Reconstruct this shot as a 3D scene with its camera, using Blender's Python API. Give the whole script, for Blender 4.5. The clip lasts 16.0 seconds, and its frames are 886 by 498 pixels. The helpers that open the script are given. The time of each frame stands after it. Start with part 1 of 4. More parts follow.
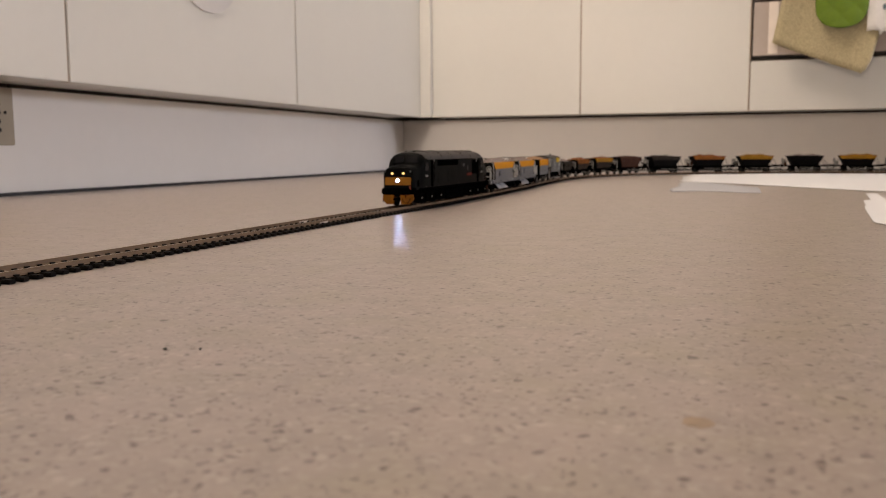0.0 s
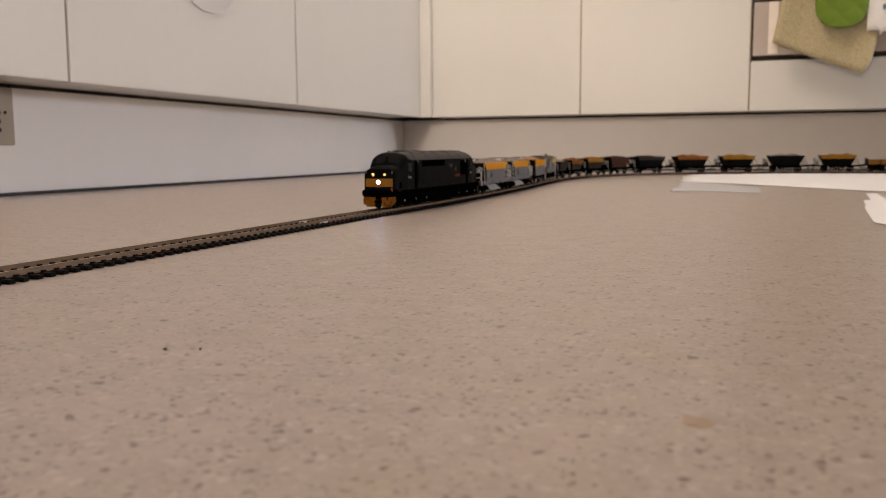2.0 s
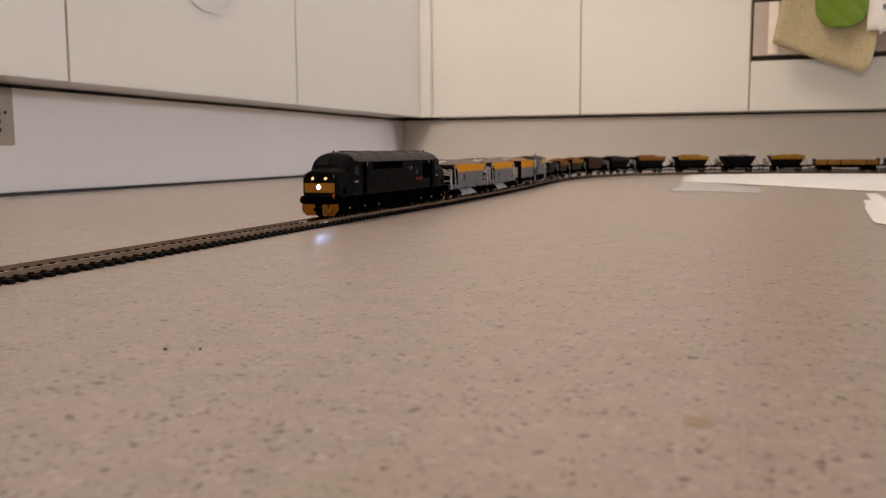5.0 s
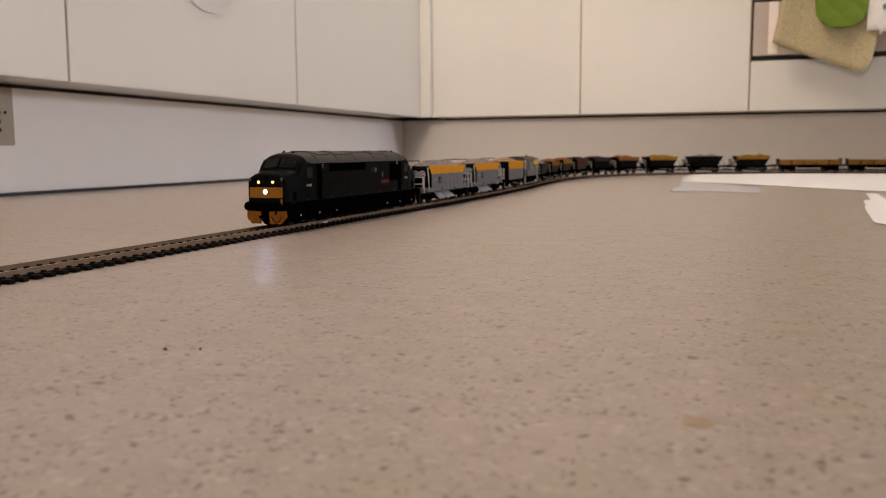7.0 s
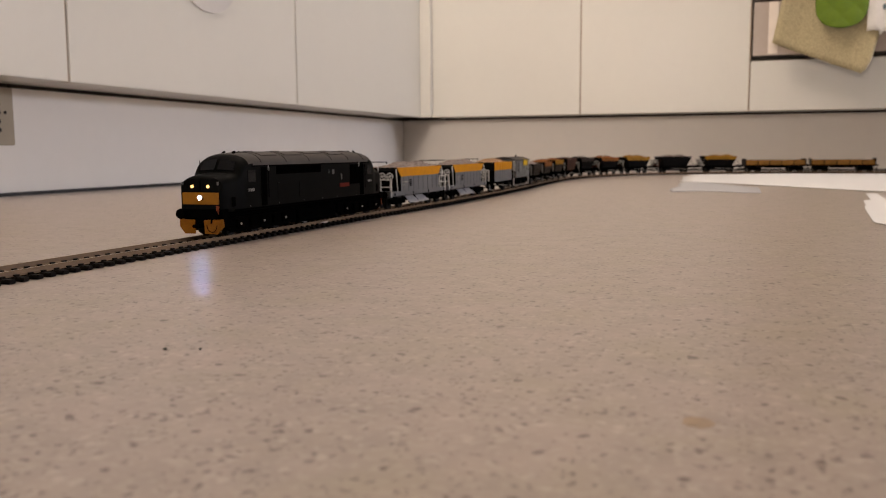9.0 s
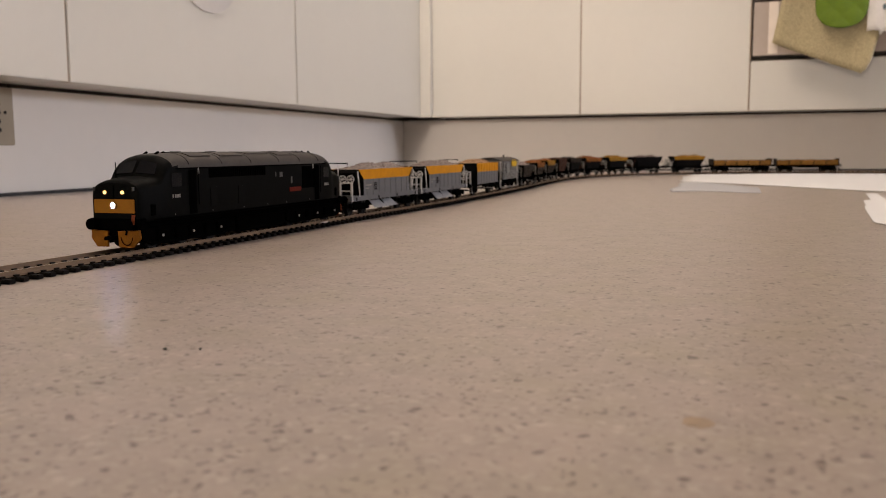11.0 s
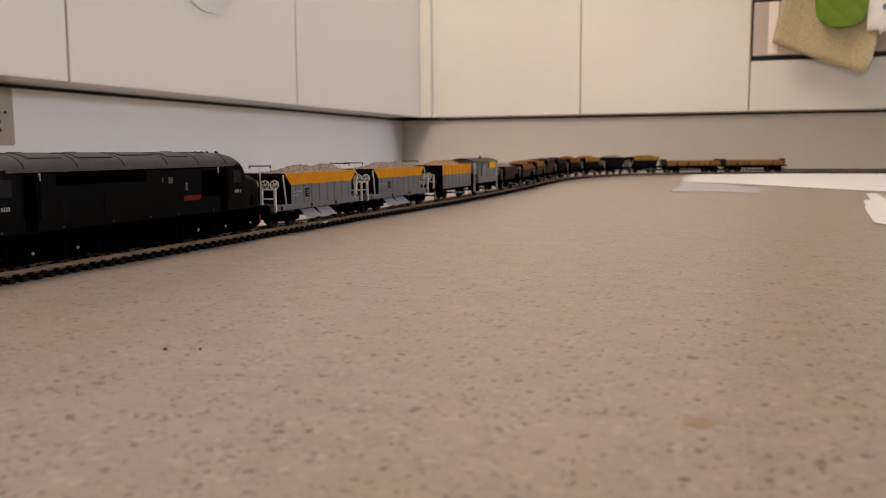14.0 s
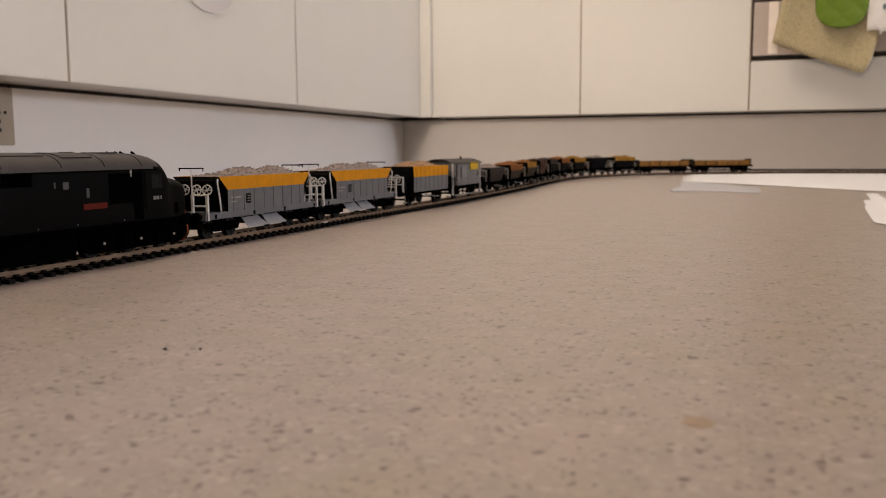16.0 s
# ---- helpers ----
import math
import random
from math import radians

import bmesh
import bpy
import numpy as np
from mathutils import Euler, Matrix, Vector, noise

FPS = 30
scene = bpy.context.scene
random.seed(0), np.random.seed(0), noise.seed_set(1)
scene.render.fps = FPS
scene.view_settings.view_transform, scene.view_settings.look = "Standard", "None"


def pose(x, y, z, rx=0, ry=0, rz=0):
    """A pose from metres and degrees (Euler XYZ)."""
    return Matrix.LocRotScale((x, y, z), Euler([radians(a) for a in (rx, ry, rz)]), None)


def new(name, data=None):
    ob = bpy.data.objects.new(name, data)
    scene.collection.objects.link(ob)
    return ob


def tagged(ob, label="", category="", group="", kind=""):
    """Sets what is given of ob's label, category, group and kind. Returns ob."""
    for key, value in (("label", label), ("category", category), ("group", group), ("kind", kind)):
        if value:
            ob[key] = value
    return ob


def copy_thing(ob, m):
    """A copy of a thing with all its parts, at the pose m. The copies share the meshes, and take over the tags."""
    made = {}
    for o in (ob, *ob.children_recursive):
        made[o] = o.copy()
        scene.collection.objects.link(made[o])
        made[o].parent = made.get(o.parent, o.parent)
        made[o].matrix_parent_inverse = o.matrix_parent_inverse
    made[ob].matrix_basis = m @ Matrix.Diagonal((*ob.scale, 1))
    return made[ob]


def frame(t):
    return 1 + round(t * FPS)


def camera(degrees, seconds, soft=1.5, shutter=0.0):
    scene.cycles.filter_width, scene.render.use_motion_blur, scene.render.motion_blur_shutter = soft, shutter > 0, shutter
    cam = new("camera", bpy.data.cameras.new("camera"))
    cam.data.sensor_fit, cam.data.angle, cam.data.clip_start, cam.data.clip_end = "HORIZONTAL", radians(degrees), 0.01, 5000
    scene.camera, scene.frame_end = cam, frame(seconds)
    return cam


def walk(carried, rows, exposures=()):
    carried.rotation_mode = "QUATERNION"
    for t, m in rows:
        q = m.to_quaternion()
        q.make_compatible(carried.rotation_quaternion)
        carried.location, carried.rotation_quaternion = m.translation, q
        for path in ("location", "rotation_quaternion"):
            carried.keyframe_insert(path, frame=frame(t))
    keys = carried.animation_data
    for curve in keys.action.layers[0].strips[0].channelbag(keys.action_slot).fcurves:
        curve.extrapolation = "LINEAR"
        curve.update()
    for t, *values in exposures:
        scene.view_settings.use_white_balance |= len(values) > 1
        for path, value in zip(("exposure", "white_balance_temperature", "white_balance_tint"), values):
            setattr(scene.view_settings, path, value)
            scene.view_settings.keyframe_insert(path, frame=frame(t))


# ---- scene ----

# ---------------------------------------------------------------- camera
cam = camera(53.87, 16.0, soft=1.0)
EYE = pose(0.0, 0.0, 0.0556, 83.5925, 0.3988, 18.415)
cam.data.dof.use_dof, cam.data.dof.focus_distance, cam.data.dof.aperture_fstop = True, 0.44, 24.0
walk(cam, [(0.0, EYE), (16.0, EYE)], exposures=[(0.0, 0.0), (16.0, 0.0)])

# ---------------------------------------------------------------- light
world = bpy.data.worlds.new("room_world")
scene.world = world
world.use_nodes = True
world.node_tree.nodes["Background"].inputs[0].default_value = (0.9, 0.95, 1.0, 1)
world.node_tree.nodes["Background"].inputs[1].default_value = 0.02


def room_lamp(name, x, y, z, radius, watts, colour):
    data = bpy.data.lights.new(name, "POINT")
    data.shadow_soft_size, data.energy, data.color = radius, watts, colour
    ob = new(name, data)
    ob.matrix_world = pose(x, y, z)
    return ob


room_lamp("ceiling_lamp_light", -0.60, 1.15, 1.95, 0.30, 61.0, (1.0, 0.84, 0.71))
# invented low fill from behind, brightens the far doors and plinth
room_lamp("hall_lamp_light", -0.36, -3.60, 1.00, 0.30, 455.0, (1.0, 0.86, 0.76))
# invented cool fill from the right for the left doors and plinth
room_lamp("dining_lamp_light", 3.2, 2.06, 0.80, 0.22, 158.0, (0.97, 0.96, 1.09))


# ---------------------------------------------------------------- materials
def mat(name, colour, rough=0.5, metal=0.0, vary=0.12, scale=60.0, bump=0.0, bump_scale=400.0, coat=0.0, per_object=0.0, spec=0.5):
    """A procedural surface: base colour with variation at two scales, uneven gloss and fine relief."""
    m = bpy.data.materials.new(name)
    m.use_nodes = True
    nt = m.node_tree
    bsdf = nt.nodes["Principled BSDF"]
    co = nt.nodes.new("ShaderNodeTexCoord")
    n1 = nt.nodes.new("ShaderNodeTexNoise")
    n1.inputs["Scale"].default_value, n1.inputs["Detail"].default_value = scale, 4
    n2 = nt.nodes.new("ShaderNodeTexNoise")
    n2.inputs["Scale"].default_value, n2.inputs["Detail"].default_value = scale * 9, 2
    nt.links.new(co.outputs["Object"], n1.inputs["Vector"])
    nt.links.new(co.outputs["Object"], n2.inputs["Vector"])
    add = nt.nodes.new("ShaderNodeMath")
    add.operation = "MULTIPLY_ADD"
    nt.links.new(n2.outputs["Fac"], add.inputs[0])
    add.inputs[1].default_value = 0.5
    nt.links.new(n1.outputs["Fac"], add.inputs[2])
    ramp = nt.nodes.new("ShaderNodeMapRange")
    ramp.inputs["From Min"].default_value, ramp.inputs["From Max"].default_value = 0.45, 1.05
    ramp.inputs["To Min"].default_value, ramp.inputs["To Max"].default_value = 1 - vary, 1 + vary
    nt.links.new(add.outputs[0], ramp.inputs["Value"])
    hsv = nt.nodes.new("ShaderNodeHueSaturation")
    hsv.inputs["Color"].default_value = (*colour, 1)
    val = ramp.outputs["Result"]
    if per_object:
        info = nt.nodes.new("ShaderNodeObjectInfo")
        r = nt.nodes.new("ShaderNodeMapRange")
        r.inputs["To Min"].default_value, r.inputs["To Max"].default_value = 1 - per_object, 1 + per_object
        nt.links.new(info.outputs["Random"], r.inputs["Value"])
        mul = nt.nodes.new("ShaderNodeMath")
        mul.operation = "MULTIPLY"
        nt.links.new(val, mul.inputs[0])
        nt.links.new(r.outputs["Result"], mul.inputs[1])
        val = mul.outputs[0]
    nt.links.new(val, hsv.inputs["Value"])
    nt.links.new(hsv.outputs["Color"], bsdf.inputs["Base Color"])
    rr = nt.nodes.new("ShaderNodeMapRange")
    rr.inputs["To Min"].default_value, rr.inputs["To Max"].default_value = max(0.02, rough - 0.08), min(1, rough + 0.08)
    nt.links.new(n1.outputs["Fac"], rr.inputs["Value"])
    nt.links.new(rr.outputs["Result"], bsdf.inputs["Roughness"])
    bsdf.inputs["Metallic"].default_value = metal
    bsdf.inputs["Specular IOR Level"].default_value = spec
    bsdf.inputs["Coat Weight"].default_value = coat
    if bump:
        n3 = nt.nodes.new("ShaderNodeTexNoise")
        n3.inputs["Scale"].default_value, n3.inputs["Detail"].default_value = bump_scale, 3
        nt.links.new(co.outputs["Object"], n3.inputs["Vector"])
        b = nt.nodes.new("ShaderNodeBump")
        b.inputs["Strength"].default_value, b.inputs["Distance"].default_value = bump, 0.001
        nt.links.new(n3.outputs["Fac"], b.inputs["Height"])
        nt.links.new(b.outputs["Normal"], bsdf.inputs["Normal"])
    return m


def glow(name, colour, strength):
    m = bpy.data.materials.new(name)
    m.use_nodes = True
    bsdf = m.node_tree.nodes["Principled BSDF"]
    bsdf.inputs["Base Color"].default_value = (*colour, 1)
    bsdf.inputs["Emission Color"].default_value = (*colour, 1)
    bsdf.inputs["Emission Strength"].default_value = strength
    return m


def floor_material():
    """Beige speckled sheet vinyl: dark chips, light grains, soft stains, a low sheen."""
    m = bpy.data.materials.new("speckled_vinyl")
    m.use_nodes = True
    nt = m.node_tree
    N, Lk = nt.nodes.new, nt.links.new
    bsdf = nt.nodes["Principled BSDF"]
    co = N("ShaderNodeTexCoord")

    def tex(kind, scale, detail=2.0, src=None):
        n = N(kind)
        n.inputs["Scale"].default_value = scale
        if kind == "ShaderNodeTexNoise":
            n.inputs["Detail"].default_value = detail
        Lk(src or co.outputs["Object"], n.inputs["Vector"])
        return n

    def rng(src, a, b, c, d):
        r = N("ShaderNodeMapRange")
        for k, v in zip(("From Min", "From Max", "To Min", "To Max"), (a, b, c, d)):
            r.inputs[k].default_value = v
        Lk(src, r.inputs["Value"])
        return r.outputs["Result"]

    def mixc(fac, a, b):
        x = N("ShaderNodeMix")
        x.data_type = "RGBA"
        Lk(fac, x.inputs[0])
        for sock, v in ((x.inputs[6], a), (x.inputs[7], b)):
            if isinstance(v, tuple):
                sock.default_value = (*v, 1)
            else:
                Lk(v, sock)
        return x.outputs[2]

    def times(a, b):
        x = N("ShaderNodeMath")
        x.operation = "MULTIPLY"
        Lk(a, x.inputs[0])
        Lk(b, x.inputs[1])
        return x.outputs[0]

    # wobbling coordinates make the chips irregular
    wob = tex("ShaderNodeTexNoise", 350, 2)
    addv = N("ShaderNodeVectorMath")
    addv.operation = "MULTIPLY_ADD"
    Lk(wob.outputs["Color"], addv.inputs[0])
    addv.inputs[1].default_value = (0.0034, 0.0034, 0.0)
    Lk(co.outputs["Object"], addv.inputs[2])
    bent = addv.outputs[0]

    big = tex("ShaderNodeTexNoise", 3.0, 3)
    fine = tex("ShaderNodeTexNoise", 420, 3)
    mid = tex("ShaderNodeTexNoise", 85, 4)
    base = mixc(rng(big.outputs["Fac"], 0.3, 0.7, 0, 1), FLOOR_A, FLOOR_B)
    base = mixc(rng(mid.outputs["Fac"], 0.35, 0.68, 0, 0.55), base, FLOOR_DARK)
    base = mixc(rng(fine.outputs["Fac"], 0.50, 0.66, 0, 0.5), base, FLOOR_LIGHT)
    tint = tex("ShaderNodeTexNoise", 28, 3)
    base = mixc(rng(tint.outputs["Fac"], 0.50, 0.70, 0, 0.55), base, (0.295, 0.25, 0.185))
    base = mixc(rng(tint.outputs["Fac"], 0.50, 0.30, 0, 0.45), base, (0.35, 0.28, 0.248))
    for scale, size, share, colour, weight in ((118, 0.115, 0.13, (0.050, 0.032, 0.022), 0.85), (190, 0.15, 0.20, (0.052, 0.035, 0.025), 0.85), (340, 0.21, 0.25, (0.062, 0.043, 0.031), 0.8),
                                               (560, 0.24, 0.28, (0.085, 0.062, 0.046), 0.65), (260, 0.24, 0.24, (0.43, 0.375, 0.33), 0.55), (150, 0.20, 0.12, (0.40, 0.345, 0.30), 0.45)):
        v = tex("ShaderNodeTexVoronoi", scale, src=bent)
        sep = N("ShaderNodeSeparateColor")
        Lk(v.outputs["Color"], sep.inputs[0])
        spot = rng(v.outputs["Distance"], size, size * 1.5, weight, 0.0)
        pick = rng(sep.outputs[0], share, share + 0.06, 1.0, 0.0)
        base = mixc(times(spot, pick), base, colour)
    Lk(base, bsdf.inputs["Base Color"])
    Lk(rng(mid.outputs["Fac"], 0.3, 0.7, 0.33, 0.36), bsdf.inputs["Roughness"])
    b = N("ShaderNodeBump")
    b.inputs["Strength"].default_value, b.inputs["Distance"].default_value = 0.015, 0.0002
    Lk(tex("ShaderNodeTexNoise", 260, 3).outputs["Fac"], b.inputs["Height"])
    Lk(b.outputs["Normal"], bsdf.inputs["Normal"])
    return m


FLOOR_A, FLOOR_B = (0.325, 0.266, 0.228), (0.302, 0.254, 0.220)
FLOOR_DARK, FLOOR_LIGHT = (0.235, 0.197, 0.170), (0.40, 0.35, 0.31)
M_FLOOR = floor_material()
M_DOOR = mat("white_laminate", (0.61, 0.595, 0.545), 0.38, vary=0.02, scale=6, bump=0.05, bump_scale=120)
# dark brown backing, puts shade into the door gaps by colour
M_CARCASS = mat("gap_darkened_carcass", (0.20, 0.16, 0.12), 0.7, vary=0.05, scale=10)
M_EDGE = mat("brown_edge_strip", (0.34, 0.25, 0.18), 0.6, vary=0.08)
# near black: paints the shade over the plinths, also colours the oven frame
M_GAP = mat("gap_shade_and_frame_black", (0.03, 0.022, 0.018), 0.8, vary=0.1)
M_PLINTH = mat("gloss_white_plinth", (0.72, 0.70, 0.67), 0.16, vary=0.02, scale=5)
M_PLINTH_MATT = mat("satin_white_plinth", (0.68, 0.64, 0.59), 0.42, vary=0.03, scale=5)
M_SEAL = mat("black_rubber_seal", (0.012, 0.012, 0.013), 0.5)
M_WALL = mat("painted_wall", (0.46, 0.42, 0.36), 0.8, vary=0.03, scale=4, bump=0.1, bump_scale=200)
M_CEIL = mat("ceiling_paint", (0.72, 0.70, 0.66), 0.9, vary=0.02, scale=4)
M_WORKTOP = mat("worktop_laminate", (0.25, 0.22, 0.2), 0.35, vary=0.2, scale=60)
M_VENT = mat("brushed_beige_metal", (0.30, 0.26, 0.20), 0.45, 0.4, vary=0.06, scale=30)
M_HOLE = mat("vent_hole", (0.01, 0.01, 0.01), 0.9)
M_PAPER = mat("white_paper", (0.66, 0.65, 0.635), 0.7, vary=0.03, scale=8, bump=0.1, bump_scale=60)
M_FILM = mat("blue_grey_plastic_film", (0.37, 0.37, 0.385), 0.5, vary=0.06, scale=14)
M_STAIN = mat("floor_stain", (0.285, 0.200, 0.120), 0.4, vary=0.25, scale=300)
M_SLEEPER = mat("black_plastic_sleeper", (0.006, 0.0045, 0.0036), 0.6, spec=0.05, vary=0.25, scale=200, per_object=0.25)
M_RAIL = mat("tarnished_nickel_rail", (0.17, 0.110, 0.062), 0.5, 0.4, vary=0.2, scale=90)
M_RAILTOP = mat("polished_rail_head", (0.50, 0.39, 0.28), 0.3, 0.9, vary=0.15, scale=140)
M_LOCO = mat("satin_black_green_paint", (0.0024, 0.0025, 0.0021), 0.5, spec=0.02, vary=0.25, scale=60)
M_ROOF = mat("grey_brown_roof", (0.040, 0.034, 0.030), 0.65, spec=0.25, vary=0.3, scale=70)
M_UNDER = mat("underframe_black", (0.0012, 0.0011, 0.0010), 0.85, spec=0.0, vary=0.3, scale=120)
M_GLASS = mat("dark_cab_glass", (0.004, 0.004, 0.005), 0.2, spec=0.12)
M_YELLOW = mat("warning_yellow", (0.19, 0.080, 0.006), 0.5, spec=0.08, vary=0.15, scale=150)
M_PLOUGH = mat("plough_yellow", (0.15, 0.056, 0.004), 0.55, spec=0.06, vary=0.25, scale=150)
M_RED = mat("nameplate_red", (0.085, 0.010, 0.005), 0.5, spec=0.04)
M_BUFRED = mat("buffer_beam_red", (0.15, 0.036, 0.013), 0.6, spec=0.05)
M_CREAM = mat("cream_marking", (0.20, 0.19, 0.17), 0.5)
M_STEEL = mat("blackened_steel", (0.006, 0.0055, 0.005), 0.55, 0.2, spec=0.15, vary=0.3, scale=200)
M_TYRE = mat("wheel_tread", (0.20, 0.18, 0.16), 0.35, 0.9, vary=0.2, scale=200)
M_HOPYEL = mat("hopper_yellow", (0.50, 0.205, 0.002), 0.5, spec=0.08, vary=0.15, scale=120)
M_HOPGREY = mat("hopper_grey", (0.118, 0.119, 0.122), 0.5, spec=0.12, vary=0.15, scale=120)
M_PATCH = mat("bright_yellow_patch", (0.52, 0.33, 0.008), 0.5, spec=0.1, vary=0.08, scale=120)
M_CHUTE = mat("bare_grey_chute", (0.30, 0.30, 0.31), 0.45, vary=0.12, scale=150)
M_WHITE = mat("white_handrail", (0.55, 0.54, 0.52), 0.5, vary=0.06)
M_DARK = mat("hopper_black", (0.0035, 0.0032, 0.003), 0.7, spec=0.03, vary=0.3, scale=100)
M_OLIVE = mat("weathered_olive_black", (0.018, 0.0125, 0.0085), 0.6, spec=0.08, vary=0.3, scale=90)
M_RUST = mat("rusty_orange", (0.16, 0.058, 0.012), 0.65, spec=0.08, vary=0.3, scale=110)
M_RUSTBROWN = mat("rust_brown", (0.040, 0.016, 0.009), 0.7, spec=0.1, vary=0.35, scale=110)
M_DULLYEL = mat("dull_ochre_yellow", (0.21, 0.105, 0.010), 0.6, spec=0.08, vary=0.25, scale=110)
M_DROPSIDE = mat("faded_orange_drop_side", (0.18, 0.088, 0.020), 0.7, spec=0.08, vary=0.3, scale=110, per_object=0.12)
M_VANGREY = mat("van_light_grey", (0.13, 0.13, 0.122), 0.55, vary=0.15, scale=120)
M_BALLAST = mat("ballast_stone", (0.19, 0.150, 0.130), 0.9, vary=0.45, scale=400, bump=0.6, bump_scale=900)
M_SAND = mat("sandy_load", (0.26, 0.15, 0.075), 0.95, vary=0.3, scale=400, bump=0.5, bump_scale=900)
M_LAMPW = glow("white_headlight", (0.42, 0.55, 1.0), 330.0)
# weak blue glow that imitates the glare round the headlight
M_LAMPB = glow("blue_white_halo", (0.40, 0.55, 1.0), 4.0)
M_DIM = mat("dim_grey_fitting", (0.055, 0.053, 0.050), 0.5, spec=0.2)
M_LAMPY = glow("yellow_marker_light", (1.0, 0.56, 0.16), 2.6)
M_STEELTRIM = mat("brushed_steel", (0.62, 0.55, 0.48), 0.4, 0.5, vary=0.06, scale=40)
M_OVENGLASS = mat("pale_brown_oven_panel", (0.40, 0.33, 0.28), 0.25, vary=0.05, scale=12)
M_TOWEL = mat("beige_speckled_towel", (0.44, 0.375, 0.225), 0.95, vary=0.3, scale=280, bump=0.9, bump_scale=700)
M_GREEN = mat("green_quilted_cotton", (0.125, 0.20, 0.012), 0.85, vary=0.12, scale=60, bump=0.4, bump_scale=500)
M_FRINGE = mat("white_terry_cloth", (0.74, 0.72, 0.69), 0.95, vary=0.06, scale=200, bump=0.9, bump_scale=600)
M_BLUESPOT = mat("slate_blue_print", (0.10, 0.14, 0.17), 0.9)
M_DISC = mat("pale_grey_enamel", (0.55, 0.53, 0.51), 0.4, vary=0.04, scale=20)


# ---------------------------------------------------------------- building blocks
def mesh_of(bm, material, smooth=False):
    me = bpy.data.meshes.new("mesh")
    bmesh.ops.recalc_face_normals(bm, faces=bm.faces)
    bm.to_mesh(me)
    bm.free()
    for mm in (material if isinstance(material, (list, tuple)) else [material]):
        me.materials.append(mm)
    if smooth:
        for p in me.polygons:
            p.use_smooth = True
    return me


def part(name, bm, material, parent=None, label="", at=None, smooth=False, kind=""):
    me = bm if isinstance(bm, bpy.types.Mesh) else mesh_of(bm, material, smooth)
    ob = new(name, me)
    if parent is not None:
        ob.parent = parent
    if at is not None:
        ob.matrix_basis = at
    return tagged(ob, label, kind=kind)


def empty(name, label, category, group="", kind="", at=None):
    ob = new(name)
    ob.empty_display_size = 0.02
    if at is not None:
        ob.matrix_basis = at
    return tagged(ob, label, category, group, kind)


def box(x0, x1, y0, y1, z0, z1, bevel=0.0, bm=None):
    own = bmesh.new()
    vs = [own.verts.new((x, y, z)) for x in (x0, x1) for y in (y0, y1) for z in (z0, z1)]
    for f in ((0, 1, 3, 2), (4, 6, 7, 5), (0, 4, 5, 1), (2, 3, 7, 6), (0, 2, 6, 4), (1, 5, 7, 3)):
        own.faces.new([vs[i] for i in f])
    if bevel:
        bmesh.ops.recalc_face_normals(own, faces=own.faces)
        bmesh.ops.bevel(own, geom=own.edges[:], offset=bevel, segments=2, affect="EDGES")
    return merge(bm, own)


def merge(bm, own):
    if bm is None:
        return own
    me = bpy.data.meshes.new("tmp")
    own.to_mesh(me)
    own.free()
    bm.from_mesh(me)
    bpy.data.meshes.remove(me)
    return bm


def rod(a, b, r, n=8, bm=None, r2=None):
    own = bmesh.new()
    a, b = Vector(a), Vector(b)
    d = b - a
    m = Matrix.Translation((a + b) / 2) @ d.to_track_quat("Z", "Y").to_matrix().to_4x4()
    bmesh.ops.create_cone(own, cap_ends=True, segments=n, radius1=r, radius2=r if r2 is None else r2, depth=d.length, matrix=m)
    return merge(bm, own)


def prism(profile, y0, y1, bm=None, axis="y", bevel=0.0):
    """A closed outline in x and z, drawn out along y."""
    own = bmesh.new()
    put = (lambda p, w: (p[0], w, p[1])) if axis == "y" else (lambda p, w: (w, p[0], p[1]))
    a = [own.verts.new(put(p, y0)) for p in profile]
    b = [own.verts.new(put(p, y1)) for p in profile]
    own.faces.new(a)
    own.faces.new(b)
    for i in range(len(profile)):
        j = (i + 1) % len(profile)
        own.faces.new((a[i], a[j], b[j], b[i]))
    if bevel:
        bmesh.ops.recalc_face_normals(own, faces=own.faces)
        bmesh.ops.bevel(own, geom=own.edges[:], offset=bevel, segments=1, affect="EDGES")
    return merge(bm, own)


def loft(rings, closed=True, caps=True, bm=None):
    own = bmesh.new()
    vs = [[own.verts.new(p) for p in r] for r in rings]
    n = len(rings[0])
    for a, b in zip(vs, vs[1:]):
        for i in range(n if closed else n - 1):
            j = (i + 1) % n
            own.faces.new((a[i], a[j], b[j], b[i]))
    if caps:
        own.faces.new(vs[0])
        own.faces.new(vs[-1])
    return merge(bm, own)


def ring_bar(c, r, thick, normal, n=16, spokes=6, bm=None):
    """A spoked hand wheel of round wire."""
    own = bmesh.new()
    q = Vector(normal).to_track_quat("Z", "Y").to_matrix()
    c = Vector(c)
    pts = [c + q @ Vector((r * math.cos(i * math.tau / n), r * math.sin(i * math.tau / n), 0)) for i in range(n)]
    for i in range(n):
        rod(pts[i], pts[(i + 1) % n], thick, 5, own)
    for i in range(spokes):
        rod(c, pts[i * n // spokes], thick * 0.8, 4, own)
    return merge(bm, own)


MM = 0.001


def bx(x0, x1, y0, y1, z0, z1, bevel=0.0, bm=None):
    """A box in millimetres."""
    return box(x0 * MM, x1 * MM, y0 * MM, y1 * MM, z0 * MM, z1 * MM, bevel * MM, bm)


def rd(a, b, r, n=6, bm=None, r2=None):
    return rod([v * MM for v in a], [v * MM for v in b], r * MM, n, bm, None if r2 is None else r2 * MM)


